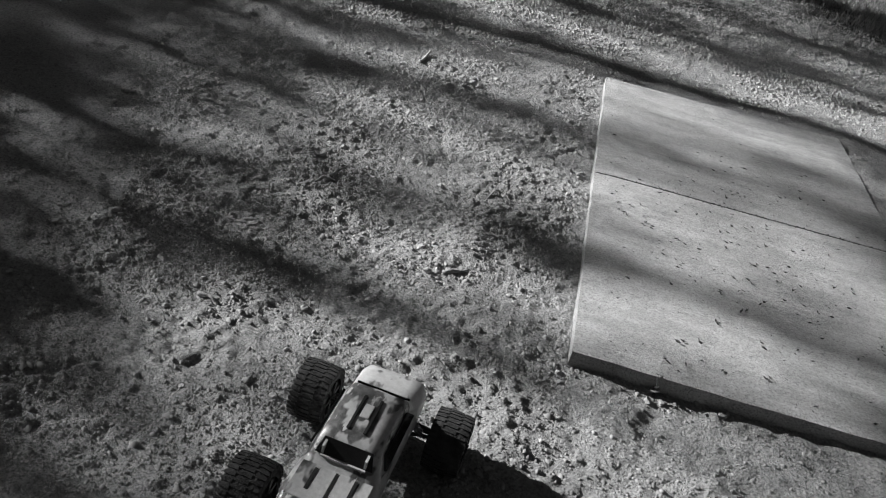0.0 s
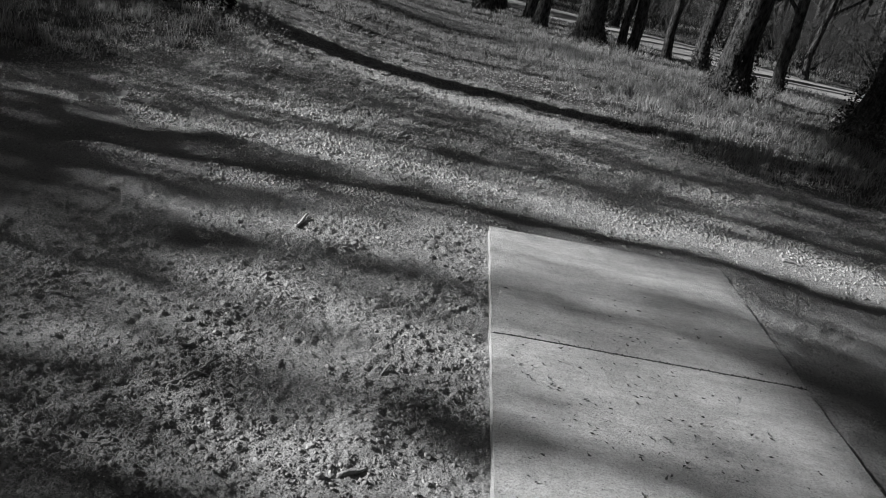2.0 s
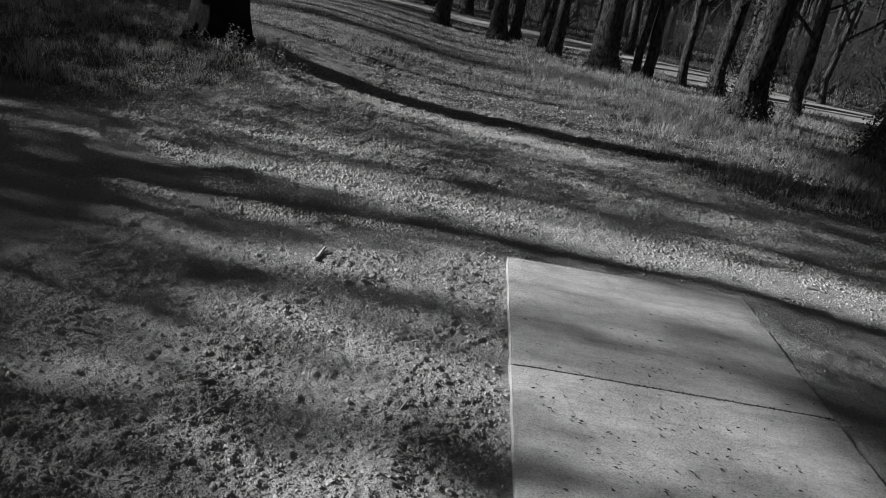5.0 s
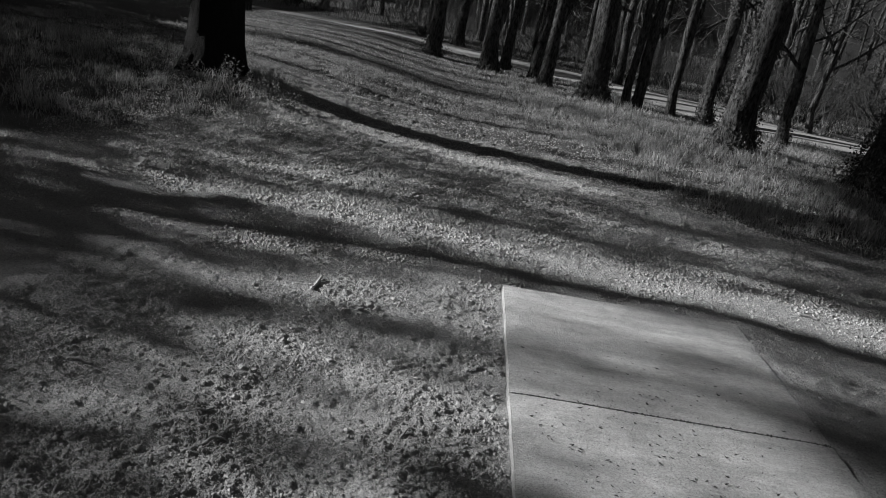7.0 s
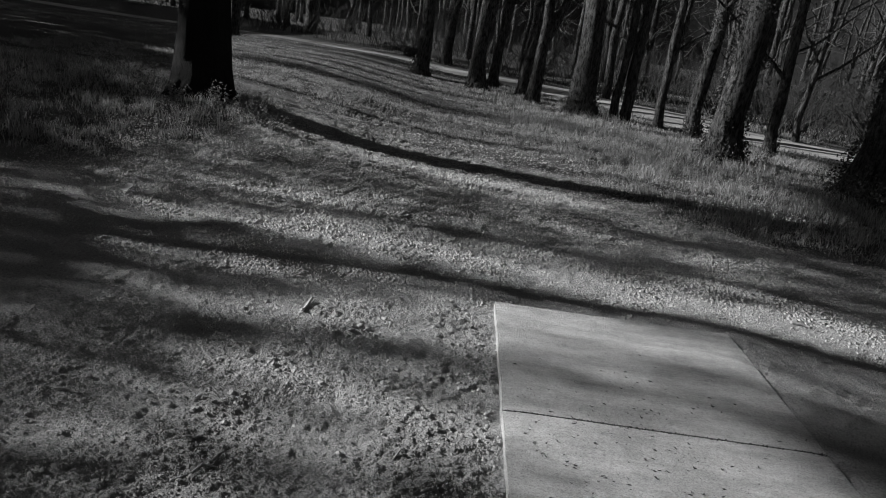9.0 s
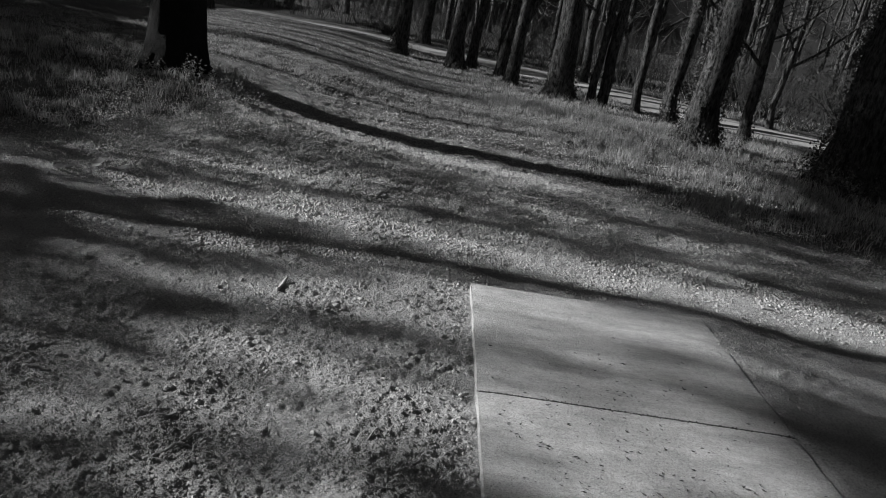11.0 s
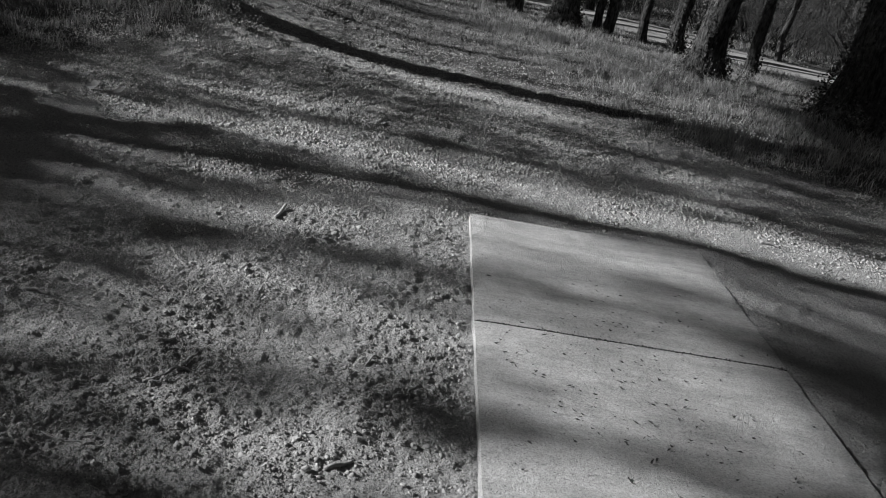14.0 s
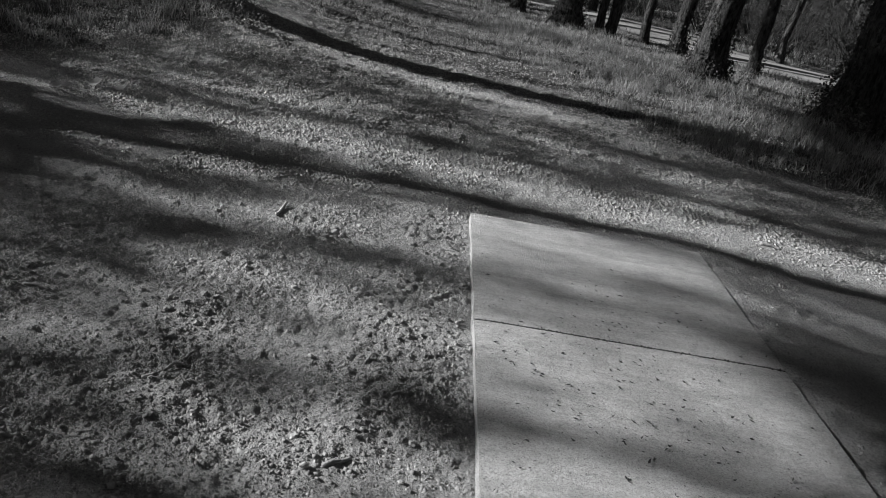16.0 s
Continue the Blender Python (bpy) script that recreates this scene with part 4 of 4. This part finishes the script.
def build_stones():
    rng = random.Random(9)
    kinds = [stone_mesh(1.7 * k) for k in range(7)]
    spots = [(0.25, -0.045, 0.024), (0.285, -0.06, 0.026), (0.33, -0.05, 0.022), (0.36, -0.075, 0.018), (0.54, -0.03, 0.026), (-0.02, -0.09, 0.022), (-0.79, 2.33, 0.045), (-0.83, 2.25, 0.035), (-0.92, 2.2, 0.03), (-0.74, 2.3, 0.028), (-1.78, 0.14, 0.045), (-0.96, -0.49, 0.022), (-1.12, -0.58, 0.02), (2.08, 3.76, 0.05)]
    while len(spots) < 34:
        x, y = rng.uniform(-2.4, 2.4), rng.uniform(-0.9, 4.2)
        if x < -0.03 or x > 1.58 or y < -0.1 or y > 2.95:
            spots.append((x, y, rng.uniform(0.012, 0.02)))
    for i, (x, y, s) in enumerate(spots):
        ob = tagged(new("stone", kinds[i % 7]), "rough pale stone lying loose on the gravel", "stone", "loose stones")
        ob.matrix_world = pose(x, y, lie(x, y) + 0.16 * s, rng.uniform(-15, 15), rng.uniform(-15, 15), rng.uniform(0, 360)) @ Matrix.Diagonal((s * rng.uniform(0.9, 1.3), s, s * rng.uniform(0.8, 1.1), 1))


build_stones()


def clod_mesh(seed):
    """A crumbly clod: a squat lump with broken faces."""
    bm = bmesh.new()
    bmesh.ops.create_icosphere(bm, subdivisions=2, radius=0.5)
    for v in bm.verts:
        d = v.co.normalized()
        v.co = d * (0.5 + 0.28 * noise.noise(d * 2.4 + Vector((seed, 3, 0))) + 0.16 * noise.noise(d * 6 + Vector((0, seed, 5))))
        v.co.z = max(-0.2, v.co.z * 0.7)
    me = bpy.data.meshes.new("clod")
    bm.to_mesh(me)
    bm.free()
    me.materials.append(CLOD)
    return me


def build_clods():
    rng = random.Random(23)
    kinds = [clod_mesh(2.3 * k) for k in range(9)]
    count = 0
    while count < 270:
        x, y = rng.uniform(-2.1, -0.02), rng.uniform(-0.6, 2.7)
        if rng.random() > 0.25 + 0.8 * float(gravelly(np.float64(x), np.float64(y))):
            continue
        s = 0.011 + 0.017 * rng.random() ** 2
        ob = tagged(new("dirt_clod", kinds[count % 9]), "knobbly clod of dry pale dirt on the trodden ground", "clod", "dirt clods")
        ob.matrix_world = pose(x, y, lie(x, y) + 0.12 * s, rng.uniform(-20, 20), rng.uniform(-20, 20), rng.uniform(0, 360)) @ Matrix.Diagonal((s * rng.uniform(0.9, 1.5), s, s * rng.uniform(0.8, 1.2), 1))
        count += 1


build_clods()


def stick(points, thick, label, name="stick", material=WOOD):
    m = Mesh()
    rng = random.Random(len(points) + int(points[0][0] * 1000))
    base = Vector((*points[0][:2], lie(*points[0][:2])))
    n = len(points) * 3
    pts, rad = [], []
    for i in range(n + 1):
        s = i / n * (len(points) - 1)
        a = min(int(s), len(points) - 2)
        p, q = points[a], points[a + 1]
        x, y = p[0] + (q[0] - p[0]) * (s - a), p[1] + (q[1] - p[1]) * (s - a)
        lift = (p[2] if len(p) > 2 else 0) * (1 - s + a) + (q[2] if len(q) > 2 else 0) * (s - a)
        pts.append(Vector((x + rng.gauss(0, thick * 0.15), y + rng.gauss(0, thick * 0.15), lie(x, y) + thick * 0.8 + lift)) - base)
        rad.append(thick * (1 - 0.35 * i / n) * rng.uniform(0.8, 1.15))
    m.grid_tube(pts, rad, 7, wobble=0.2)
    ob = m.link(name, material, smooth=True)
    ob.location = base
    return tagged(ob, label, "stick", "sticks on the ground")


DRY = "dry grey broken stick lying on the gravel"
stick([(-0.522, 0.317), (-0.475, 0.345), (-0.428, 0.37)], 0.009, "short thick dry stick lying on gravel")
stick([(-1.26, 0.674), (-1.21, 0.72), (-1.18, 0.79, 0.01), (-1.12, 0.80)], 0.008, "crooked dry twig lying on gravel")
stick([(-1.32, 0.955), (-1.28, 0.965), (-1.245, 0.985)], 0.008, "peeling broken stick lying on gravel")
stick([(-1.165, 0.80), (-1.145, 0.83, 0.012), (-1.12, 0.865, 0.025)], 0.009, DRY)
stick([(-1.973, 1.188), (-1.91, 1.19), (-1.851, 1.184)], 0.008, DRY)
stick([(-1.557, 0.246), (-1.49, 0.256)], 0.009, DRY)
stick([(-1.271, -0.19, 0.01), (-1.23, -0.19), (-1.189, -0.21)], 0.008, DRY)
stick([(-0.473, 0.815), (-0.425, 0.791)], 0.007, DRY)
stick([(-0.327, 0.769), (-0.28, 0.79), (-0.242, 0.852, 0.01)], 0.007, DRY)
stick([(-0.439, 0.676), (-0.39, 0.66), (-0.351, 0.663)], 0.006, DRY)
stick([(-0.46, 0.985), (-0.43, 1.03, 0.012), (-0.40, 1.0)], 0.004, "thin bent twig lying on gravel")
stick([(-1.34, 0.32), (-1.27, 0.33), (-1.2, 0.30)], 0.004, "thin bent twig lying on gravel")
stick([(-1.151, 2.43), (-1.14, 2.52), (-1.131, 2.616, 0.01)], 0.011, "pale split stick lying on gravel", material=PALE_WOOD)
stick([(-2.31, 1.04), (-2.247, 1.062)], 0.011, DRY)
stick([(-1.47, 0.33), (-1.38, 0.3), (-1.28, 0.29)], 0.004, "thin bent twig lying on gravel")
stick([(-2.36, 3.86), (-2.27, 3.86), (-2.17, 3.88)], 0.008, DRY)
stick([(-2.27, 3.7), (-2.18, 3.66), (-2.06, 3.6)], 0.007, DRY)
stick([(2.17, 3.45), (2.25, 3.43), (2.3, 3.4)], 0.012, DRY)


def leaf_mesh(seed, size, curl, material=LITTER):
    """A withered leaf: a pointed oval with a midrib fold, curled along its length."""
    rng = random.Random(seed)
    m = Mesh()
    n = 6
    for i in range(n + 1):
        t = i / n
        w = size * 0.24 * math.sin(math.pi * min(0.97, t + 0.03)) * rng.uniform(0.75, 1.2)
        z = curl * size * (4 * (t - 0.5) ** 2) + 0.0015
        for k in (-1, 0, 1):
            m.v.append((size * (t - 0.5), w * k, z + abs(k) * w * 0.55))
    for i in range(n):
        for k in (0, 1):
            q = i * 3 + k
            m.f.append((q, q + 1, q + 4, q + 3))
    m.grid_tube([(-size * 0.5, 0, curl * size), (-size * 0.66, size * 0.03, curl * size * 1.3)], [size * 0.018, size * 0.012], 4)
    return m.data("leaf", material)


def build_leaves():
    rng = random.Random(31)
    kinds = [leaf_mesh(k, 1.0, 0.05 + 0.07 * (k % 4)) for k in range(6)]
    pale = [leaf_mesh(40 + k, 1.0, 0.12 + 0.06 * k, PALE_LEAF) for k in range(3)]
    spots = [(-3.29, 4.18, 0.15), (-3.1, 4.5, 0.17), (-2.9, 4.45, 0.14), (-3.25, 4.3, 0.1), (0.295, -0.02, 0.05)]
    for i, (x, y, s) in enumerate(spots):
        ob = tagged(new("dry_leaf", pale[i % 3]), "curled pale dry leaf standing up from the gravel", "leaf", "dry leaves")
        ob.matrix_world = pose(x, y, lie(x, y) + 0.16 * s, 50 if i % 2 else -35, -20, rng.uniform(-30, 40)) @ Matrix.Diagonal((s, s, s, 1))
    bits = [(0.181, 0.54), (0.122, 0.409), (0.404, 0.757), (0.561, 0.62), (0.46, 0.663), (0.897, 0.999), (0.618, 1.015), (0.393, 0.972), (0.255, 1.041), (0.179, 1.166), (0.401, 1.225), (1.093, 1.858), (0.652, 1.616), (0.093, 1.227), (0.384, 0.791), (0.439, 0.688), (0.127, 0.107), (0.626, 1.065), (0.659, 0.555), (0.565, 0.647)]
    while len(bits) < 380:
        x, y = rng.gauss(0.62, 0.4), rng.gauss(0.95, 0.75)
        if 0.04 < x < SLAB_W - 0.04 and 0.04 < y < SLAB_L - 0.04:
            bits.append((x, y))
    for i, (x, y) in enumerate(bits):
        s = rng.uniform(0.015, 0.026) if i < 26 else 0.008 + 0.018 * rng.random() ** 2
        ob = tagged(new("leaf_fragment", kinds[i % 6]), "small dark crumb of leaf litter on the concrete", "leaf fragment", "leaf fragments on the pad")
        ob.matrix_world = pose(x, y, lie(x, y) + 0.001, rng.uniform(-15, 15), 0, rng.gauss(-20, 45)) @ Matrix.Diagonal((s, s * rng.uniform(0.5, 0.9), s * rng.uniform(1.0, 2.4), 1))


build_leaves()


def build_weed(x, y, seed, tall, n, name, label):
    rng = random.Random(seed)
    base = tagged(new(name), label, "weed", "weeds")
    base.location = (x, y, lie(x, y))
    stems, leaves = Mesh(), Mesh()
    for i in range(n):
        w = rng.uniform(0, 6.28)
        pts = bent((0, 0, -0.01), (0.5 * math.cos(w), 0.5 * math.sin(w), 1), tall * rng.uniform(0.6, 1.1), 4, rng, 0.18)
        stems.grid_tube(pts, [0.003, 0.0026, 0.002, 0.0016, 0.001], 4)
        for p in pts[1:]:
            for k in range(2 if tall < 0.2 else 5):
                leaves.leaf(p + Vector((rng.gauss(0, 0.1 * tall), rng.gauss(0, 0.1 * tall), rng.gauss(0, 0.08 * tall))), min(0.045, tall * rng.uniform(0.22, 0.42)), rng, flat=0.4, slim=0.5)
    stems.link("stem", IVY, base)
    leaves.link("foliage", HERB, base)
    return base


build_weed(0.305, -0.03, 3, 0.09, 2, "weed", "small broad-leaved weed sprouting at the pad's edge")
for i, (x, y, s) in enumerate(((-3.5, 7.95, 0.35), (-3.2, 8.1, 0.3), (-4.35, 8.0, 0.35), (-4.0, 7.9, 0.26), (-2.9, 7.75, 0.26), (-2.65, 7.6, 0.24), (-4.6, 8.3, 0.4), (-1.8, 22.8, 0.6), (-2.2, 22.8, 0.5), (-1.6, 23.0, 0.5), (3.9, 11.9, 0.4), (5.0, 11.9, 0.45), (5.3, 9.0, 0.5), (5.6, 8.8, 0.45), (5.1, 9.4, 0.5))):
    build_weed(x, y, 40 + i, s, 7, "nettle_clump", "leafy clump of weeds growing at a tree's foot")


def build_log():
    m = Mesh()
    rng = random.Random(4)
    pts = bent((0, 0, 0.16), (1, -1.35, 0.0), 3.2, 6, rng, 0.05)
    m.grid_tube([Vector((p.x, p.y, 0.16)) for p in pts], [0.2, 0.2, 0.19, 0.18, 0.18, 0.17, 0.16], 10, wobble=0.2)
    ob = m.link("fallen_log", BARK, smooth=True)
    ob.location = (-5.1, 39.2, float(rise(-4.3, 38.0)) - 0.02)
    tagged(ob, "fallen log lying in the grass before the wood", "log")


build_log()


# ---- the toy truck ----
RUBBER = plain("tyre_rubber", 0.02, 0.07, 30, 0.85, 0.3, 0.4)
DARK = plain("dark_plastic", 0.015, 0.03, 20, 0.5, 0.4)
STEEL = plain("dull_metal", 0.3, 0.45, 40, 0.4, 0.5, 0, 0.9)
PALE = plain("pale_plastic", 0.5, 0.65, 25, 0.45, 0.5)
TINT = plain("window_tint", 0.01, 0.02, 5, 0.12, 0.5)


def make_livery():
    n = Nodes("livery", 0.35, 0.5)
    blot = n.noise(13, 3, 0.6, n.obj, (1, 0.5, 1))
    streak = n.noise(30, 4, 0.7, n.obj, (1.4, 0.35, 1))
    dust = n.noise(55, 4, 0.7, n.obj)
    c = n.mix(n.ramp(blot, (0.5, 0), (0.54, 1)), 0.55, 0.07)
    c = n.mix(n.ramp(streak, (0.58, 0), (0.61, 1)), c, 0.6)
    n.colour(n.mix(n.ramp(dust, (0.4, 0), (0.75, 0.6)), c, 0.3))
    return n.mat


LIVERY = make_livery()


def box(bm, x0, x1, y0, y1, z0, z1, bevel=0.0):
    r = bmesh.ops.create_cube(bm, size=1)
    for v in r["verts"]:
        v.co = Vector((x0 + (x1 - x0) * (v.co.x + 0.5), y0 + (y1 - y0) * (v.co.y + 0.5), z0 + (z1 - z0) * (v.co.z + 0.5)))
    if bevel:
        es = list({e for v in r["verts"] for e in v.link_edges})
        bmesh.ops.bevel(bm, geom=es, offset=bevel, segments=2, affect="EDGES")


def loft(sections):
    """A shell lofted through sections (y, half width low, half width high, z low, z high)."""
    bm = bmesh.new()
    rings = []
    for y, wl_, wh, zl, zh in sections:
        d = zh - zl
        prof = [(-wl_ * 0.94, zl), (-wl_, zl + 0.25 * d), (-wl_ * 0.98, zl + 0.5 * d), (-wh * 1.03, zl + 0.86 * d), (-wh * 0.9, zh - 0.02 * d), (-wh * 0.5, zh), (0, zh + 0.02 * d)]
        prof = prof + [(-x, z) for x, z in reversed(prof[:-1])]
        rings.append([bm.verts.new((x, y, z)) for x, z in prof])
    for a, b in zip(rings, rings[1:]):
        for k in range(len(a) - 1):
            bm.faces.new((a[k], a[k + 1], b[k + 1], b[k]))
        bm.faces.new((a[-1], a[0], b[0], b[-1]))
    bm.faces.new(rings[0][::-1])
    bm.faces.new(rings[-1])
    return bm


def quad_panel(corners, thick):
    """A thin plate on four corners."""
    bm = bmesh.new()
    c = [Vector(p) for p in corners]
    n = (c[1] - c[0]).cross(c[3] - c[0]).normalized() * thick
    top = [bm.verts.new(p + n) for p in c]
    low = [bm.verts.new(p - n) for p in c]
    bm.faces.new(top)
    bm.faces.new(low[::-1])
    for k in range(4):
        j = (k + 1) % 4
        bm.faces.new((top[k], low[k], low[j], top[j]))
    return bm


def tyre_mesh(radius, width):
    m = Mesh()
    prof = [(-0.5, 0.62), (-0.52, 0.8), (-0.46, 0.93), (-0.3, 0.97), (0, 0.975), (0.3, 0.97), (0.46, 0.93), (0.52, 0.8), (0.5, 0.62)]
    n = 36
    for k in range(n):
        w = 2 * math.pi * k / n
        for a, r in prof:
            m.v.append((a * width, math.cos(w) * r * radius, math.sin(w) * r * radius))
    p = len(prof)
    for k in range(n):
        j = (k + 1) % n
        for i in range(p - 1):
            m.f.append((k * p + i, k * p + i + 1, j * p + i + 1, j * p + i))
    for k in range(34):
        for row, (a0, a1) in enumerate(((-0.5, -0.22), (-0.17, 0.17), (0.22, 0.5))):
            w0 = 2 * math.pi * (k + 0.5 * (row % 2)) / 34
            w1 = w0 + 2 * math.pi / 34 * 0.6
            q = len(m.v)
            for a in (a0, a1):
                for w in (w0, w1):
                    out = 0.93 if abs(a) == 0.5 else 0.96
                    for r in (out, out + 0.04):
                        m.v.append((a * width, math.cos(w) * r * radius, math.sin(w) * r * radius))
            m.f += [(q + 1, q + 3, q + 7, q + 5), (q, q + 1, q + 5, q + 4), (q + 2, q + 6, q + 7, q + 3), (q, q + 2, q + 3, q + 1), (q + 4, q + 5, q + 7, q + 6)]
    return m


def rim_bm(radius, width):
    bm = bmesh.new()
    bmesh.ops.create_cone(bm, cap_ends=True, segments=28, radius1=radius, radius2=radius, depth=width, matrix=Matrix.Rotation(radians(90), 4, "Y"))
    for s in (-1, 1):
        bmesh.ops.create_cone(bm, cap_ends=True, segments=10, radius1=radius * 0.25, radius2=radius * 0.2, depth=0.016, matrix=Matrix.Translation((s * (width * 0.5 + 0.006), 0, 0)) @ Matrix.Rotation(radians(90), 4, "Y"))
        for k in range(6):
            w = k * math.pi / 3
            box_m = Matrix.Translation((s * (width * 0.5 + 0.002), math.cos(w) * radius * 0.55, math.sin(w) * radius * 0.55)) @ Matrix.Rotation(w, 4, "X")
            bmesh.ops.create_cube(bm, size=1, matrix=box_m @ Matrix.Diagonal((0.008, radius * 0.7, radius * 0.22, 1)))
    return bm


def build_truck(x, y, yaw):
    truck = tagged(new("toy_truck"), "radio-controlled truck with pale patterned body and fat tyres on gravel", "toy truck")
    R, TW, HT, WB = 0.089, 0.102, 0.203, 0.385
    body = part("body", loft([
        (0.272, 0.07, 0.06, 0.115, 0.142), (0.258, 0.095, 0.082, 0.105, 0.172), (0.225, 0.10, 0.088, 0.10, 0.186), (0.165, 0.102, 0.088, 0.10, 0.196),
        (0.15, 0.104, 0.086, 0.10, 0.202), (0.11, 0.104, 0.079, 0.10, 0.243), (0.075, 0.104, 0.08, 0.10, 0.253), (-0.045, 0.104, 0.08, 0.10, 0.252),
        (-0.07, 0.105, 0.082, 0.10, 0.244), (-0.105, 0.108, 0.092, 0.10, 0.205), (-0.115, 0.11, 0.1, 0.10, 0.197), (-0.19, 0.112, 0.104, 0.105, 0.194),
        (-0.225, 0.11, 0.1, 0.11, 0.190), (-0.245, 0.104, 0.09, 0.125, 0.178)]), LIVERY, truck, "pale shell with dark blotched livery")
    for f in body.data.polygons:
        f.use_smooth = True
    body.scale = (1.02, 1.09, 1.04)
    part("rear_window", quad_panel([(-0.062, -0.076, 0.2425), (0.062, -0.076, 0.2425), (0.074, -0.102, 0.2125), (-0.074, -0.102, 0.2125)], 0.003), TINT, body, "dark tinted window")
    part("windscreen", quad_panel([(-0.074, 0.148, 0.2095), (0.074, 0.148, 0.2095), (0.066, 0.115, 0.2425), (-0.066, 0.115, 0.2425)], 0.003), TINT, body, "dark tinted window")
    for s in (-1, 1):
        part("side_window", quad_panel([(s * 0.0985, 0.115, 0.2), (s * 0.0985, -0.075, 0.2), (s * 0.087, -0.055, 0.232), (s * 0.087, 0.085, 0.232)], 0.003), TINT, body, "dark tinted window")
        bm = bmesh.new()
        box(bm, s * 0.022 - 0.004, s * 0.022 + 0.004, -0.045, 0.07, 0.2545, 0.2575, 0.001)
        part("roof_rib", bm, DARK, body, "dark roof stripe")
        bm = bmesh.new()
        box(bm, s * 0.062 - 0.024, s * 0.062 + 0.024, -0.258, -0.248, 0.142, 0.158, 0.002)
        part("tail_light", bm, PALE, truck, "pale tail lamp")
        bm = bmesh.new()
        box(bm, s * 0.06 - 0.018, s * 0.06 + 0.018, 0.288, 0.3, 0.135, 0.155, 0.002)
        part("headlight", bm, PALE, truck, "pale head lamp")
    bm = bmesh.new()
    for s in (-1, 1):
        box(bm, s * 0.055 - 0.003, s * 0.055 + 0.003, -0.103, -0.08, 0.213, 0.24)
    box(bm, -0.058, 0.058, -0.109, -0.103, 0.209, 0.214)
    part("window_trim", bm, PALE, body, "pale window outline")
    bm = bmesh.new()
    box(bm, -0.09, 0.09, -0.222, -0.125, 0.1975, 0.2005, 0.001)
    part("bed_panel", bm, LIVERY, body, "patterned load bed panel")
    for dx, dy, w, h in ((-0.05, -0.165, 0.004, 0.03), (0.0, -0.17, 0.003, 0.04), (0.05, -0.16, 0.004, 0.028)):
        bm = bmesh.new()
        box(bm, dx - w, dx + w, dy - h, dy + h, 0.2007, 0.2022)
        part("decal", bm, DARK, body, "thin dark decal stripe")
    bm = bmesh.new()
    box(bm, -0.012, 0.012, 0.0, 0.045, 0.2545, 0.2575, 0.001)
    part("emblem", bm, PALE, body, "pale roof emblem")
    bm = bmesh.new()
    box(bm, -0.082, 0.082, -0.2525, -0.246, 0.128, 0.172, 0.003)
    part("tailgate", bm, DARK, body, "dark tailgate")
    bm = bmesh.new()
    box(bm, -0.045, 0.045, -0.22, 0.24, 0.07, 0.095, 0.006)
    box(bm, -0.06, 0.06, -0.12, 0.14, 0.078, 0.11, 0.006)
    part("chassis", bm, DARK, truck)
    bm = bmesh.new()
    box(bm, -0.075, 0.075, 0.27, 0.3, 0.075, 0.105, 0.006)
    box(bm, -0.02, 0.02, 0.2, 0.28, 0.08, 0.092, 0.003)
    part("front_bumper", bm, DARK, truck)
    bm = bmesh.new()
    box(bm, -0.09, 0.09, -0.285, -0.262, 0.072, 0.092, 0.005)
    for s in (-1, 1):
        box(bm, s * 0.04 - 0.008, s * 0.04 + 0.008, -0.27, -0.2, 0.076, 0.088, 0.002)
    part("rear_bumper", bm, DARK, truck)
    bm = bmesh.new()
    box(bm, -0.03, 0.03, -0.292, -0.284, 0.05, 0.066, 0.002)
    part("tow_plate", bm, STEEL, truck, "bright metal plate")
    tyre = tyre_mesh(R, TW).data("tyre", RUBBER)
    for sy in (-1, 1):
        for sx in (-1, 1):
            cx, cy = sx * HT, sy * WB / 2
            wheel = new("wheel")
            wheel.parent = truck
            wheel.location = (cx, cy, R * 0.985)
            t = new("tyre", tyre)
            t.parent = wheel
            tagged(t, "fat black lugged tyre")
            part("rim", rim_bm(R * 0.63, TW * 0.86), DARK, wheel, "dark spoked rim")
            m = Mesh()
            for dy in (-0.03, 0.03):
                m.grid_tube([(sx * 0.045, cy + dy, 0.085), (sx * 0.15, cy + dy * 0.4, 0.09)], [0.006, 0.005], 6)
            m.grid_tube([(sx * 0.045, cy, 0.092), (sx * 0.15, cy, 0.092)], [0.005, 0.005], 6)
            m.link("suspension_arm", DARK, truck)
            m = Mesh()
            m.grid_tube([(sx * 0.07, cy - sy * 0.025, 0.175), (sx * 0.13, cy - sy * 0.025, 0.095)], [0.008, 0.006], 8)
            coil = [(sx * (0.075 + 0.048 * k / 48) + 0.012 * math.cos(k * 0.9), cy - sy * 0.025 + 0.012 * math.sin(k * 0.9), 0.168 - 0.064 * k / 48) for k in range(49)]
            m.grid_tube(coil, [0.0018] * 49, 4)
            m.link("shock_absorber", STEEL, truck, "dull metal coil damper")
    truck.matrix_world = pose(x, y, lie(x, y) + 0.006, 0, 0, yaw)
    return truck


build_truck(-0.537, -0.75, -5.0)
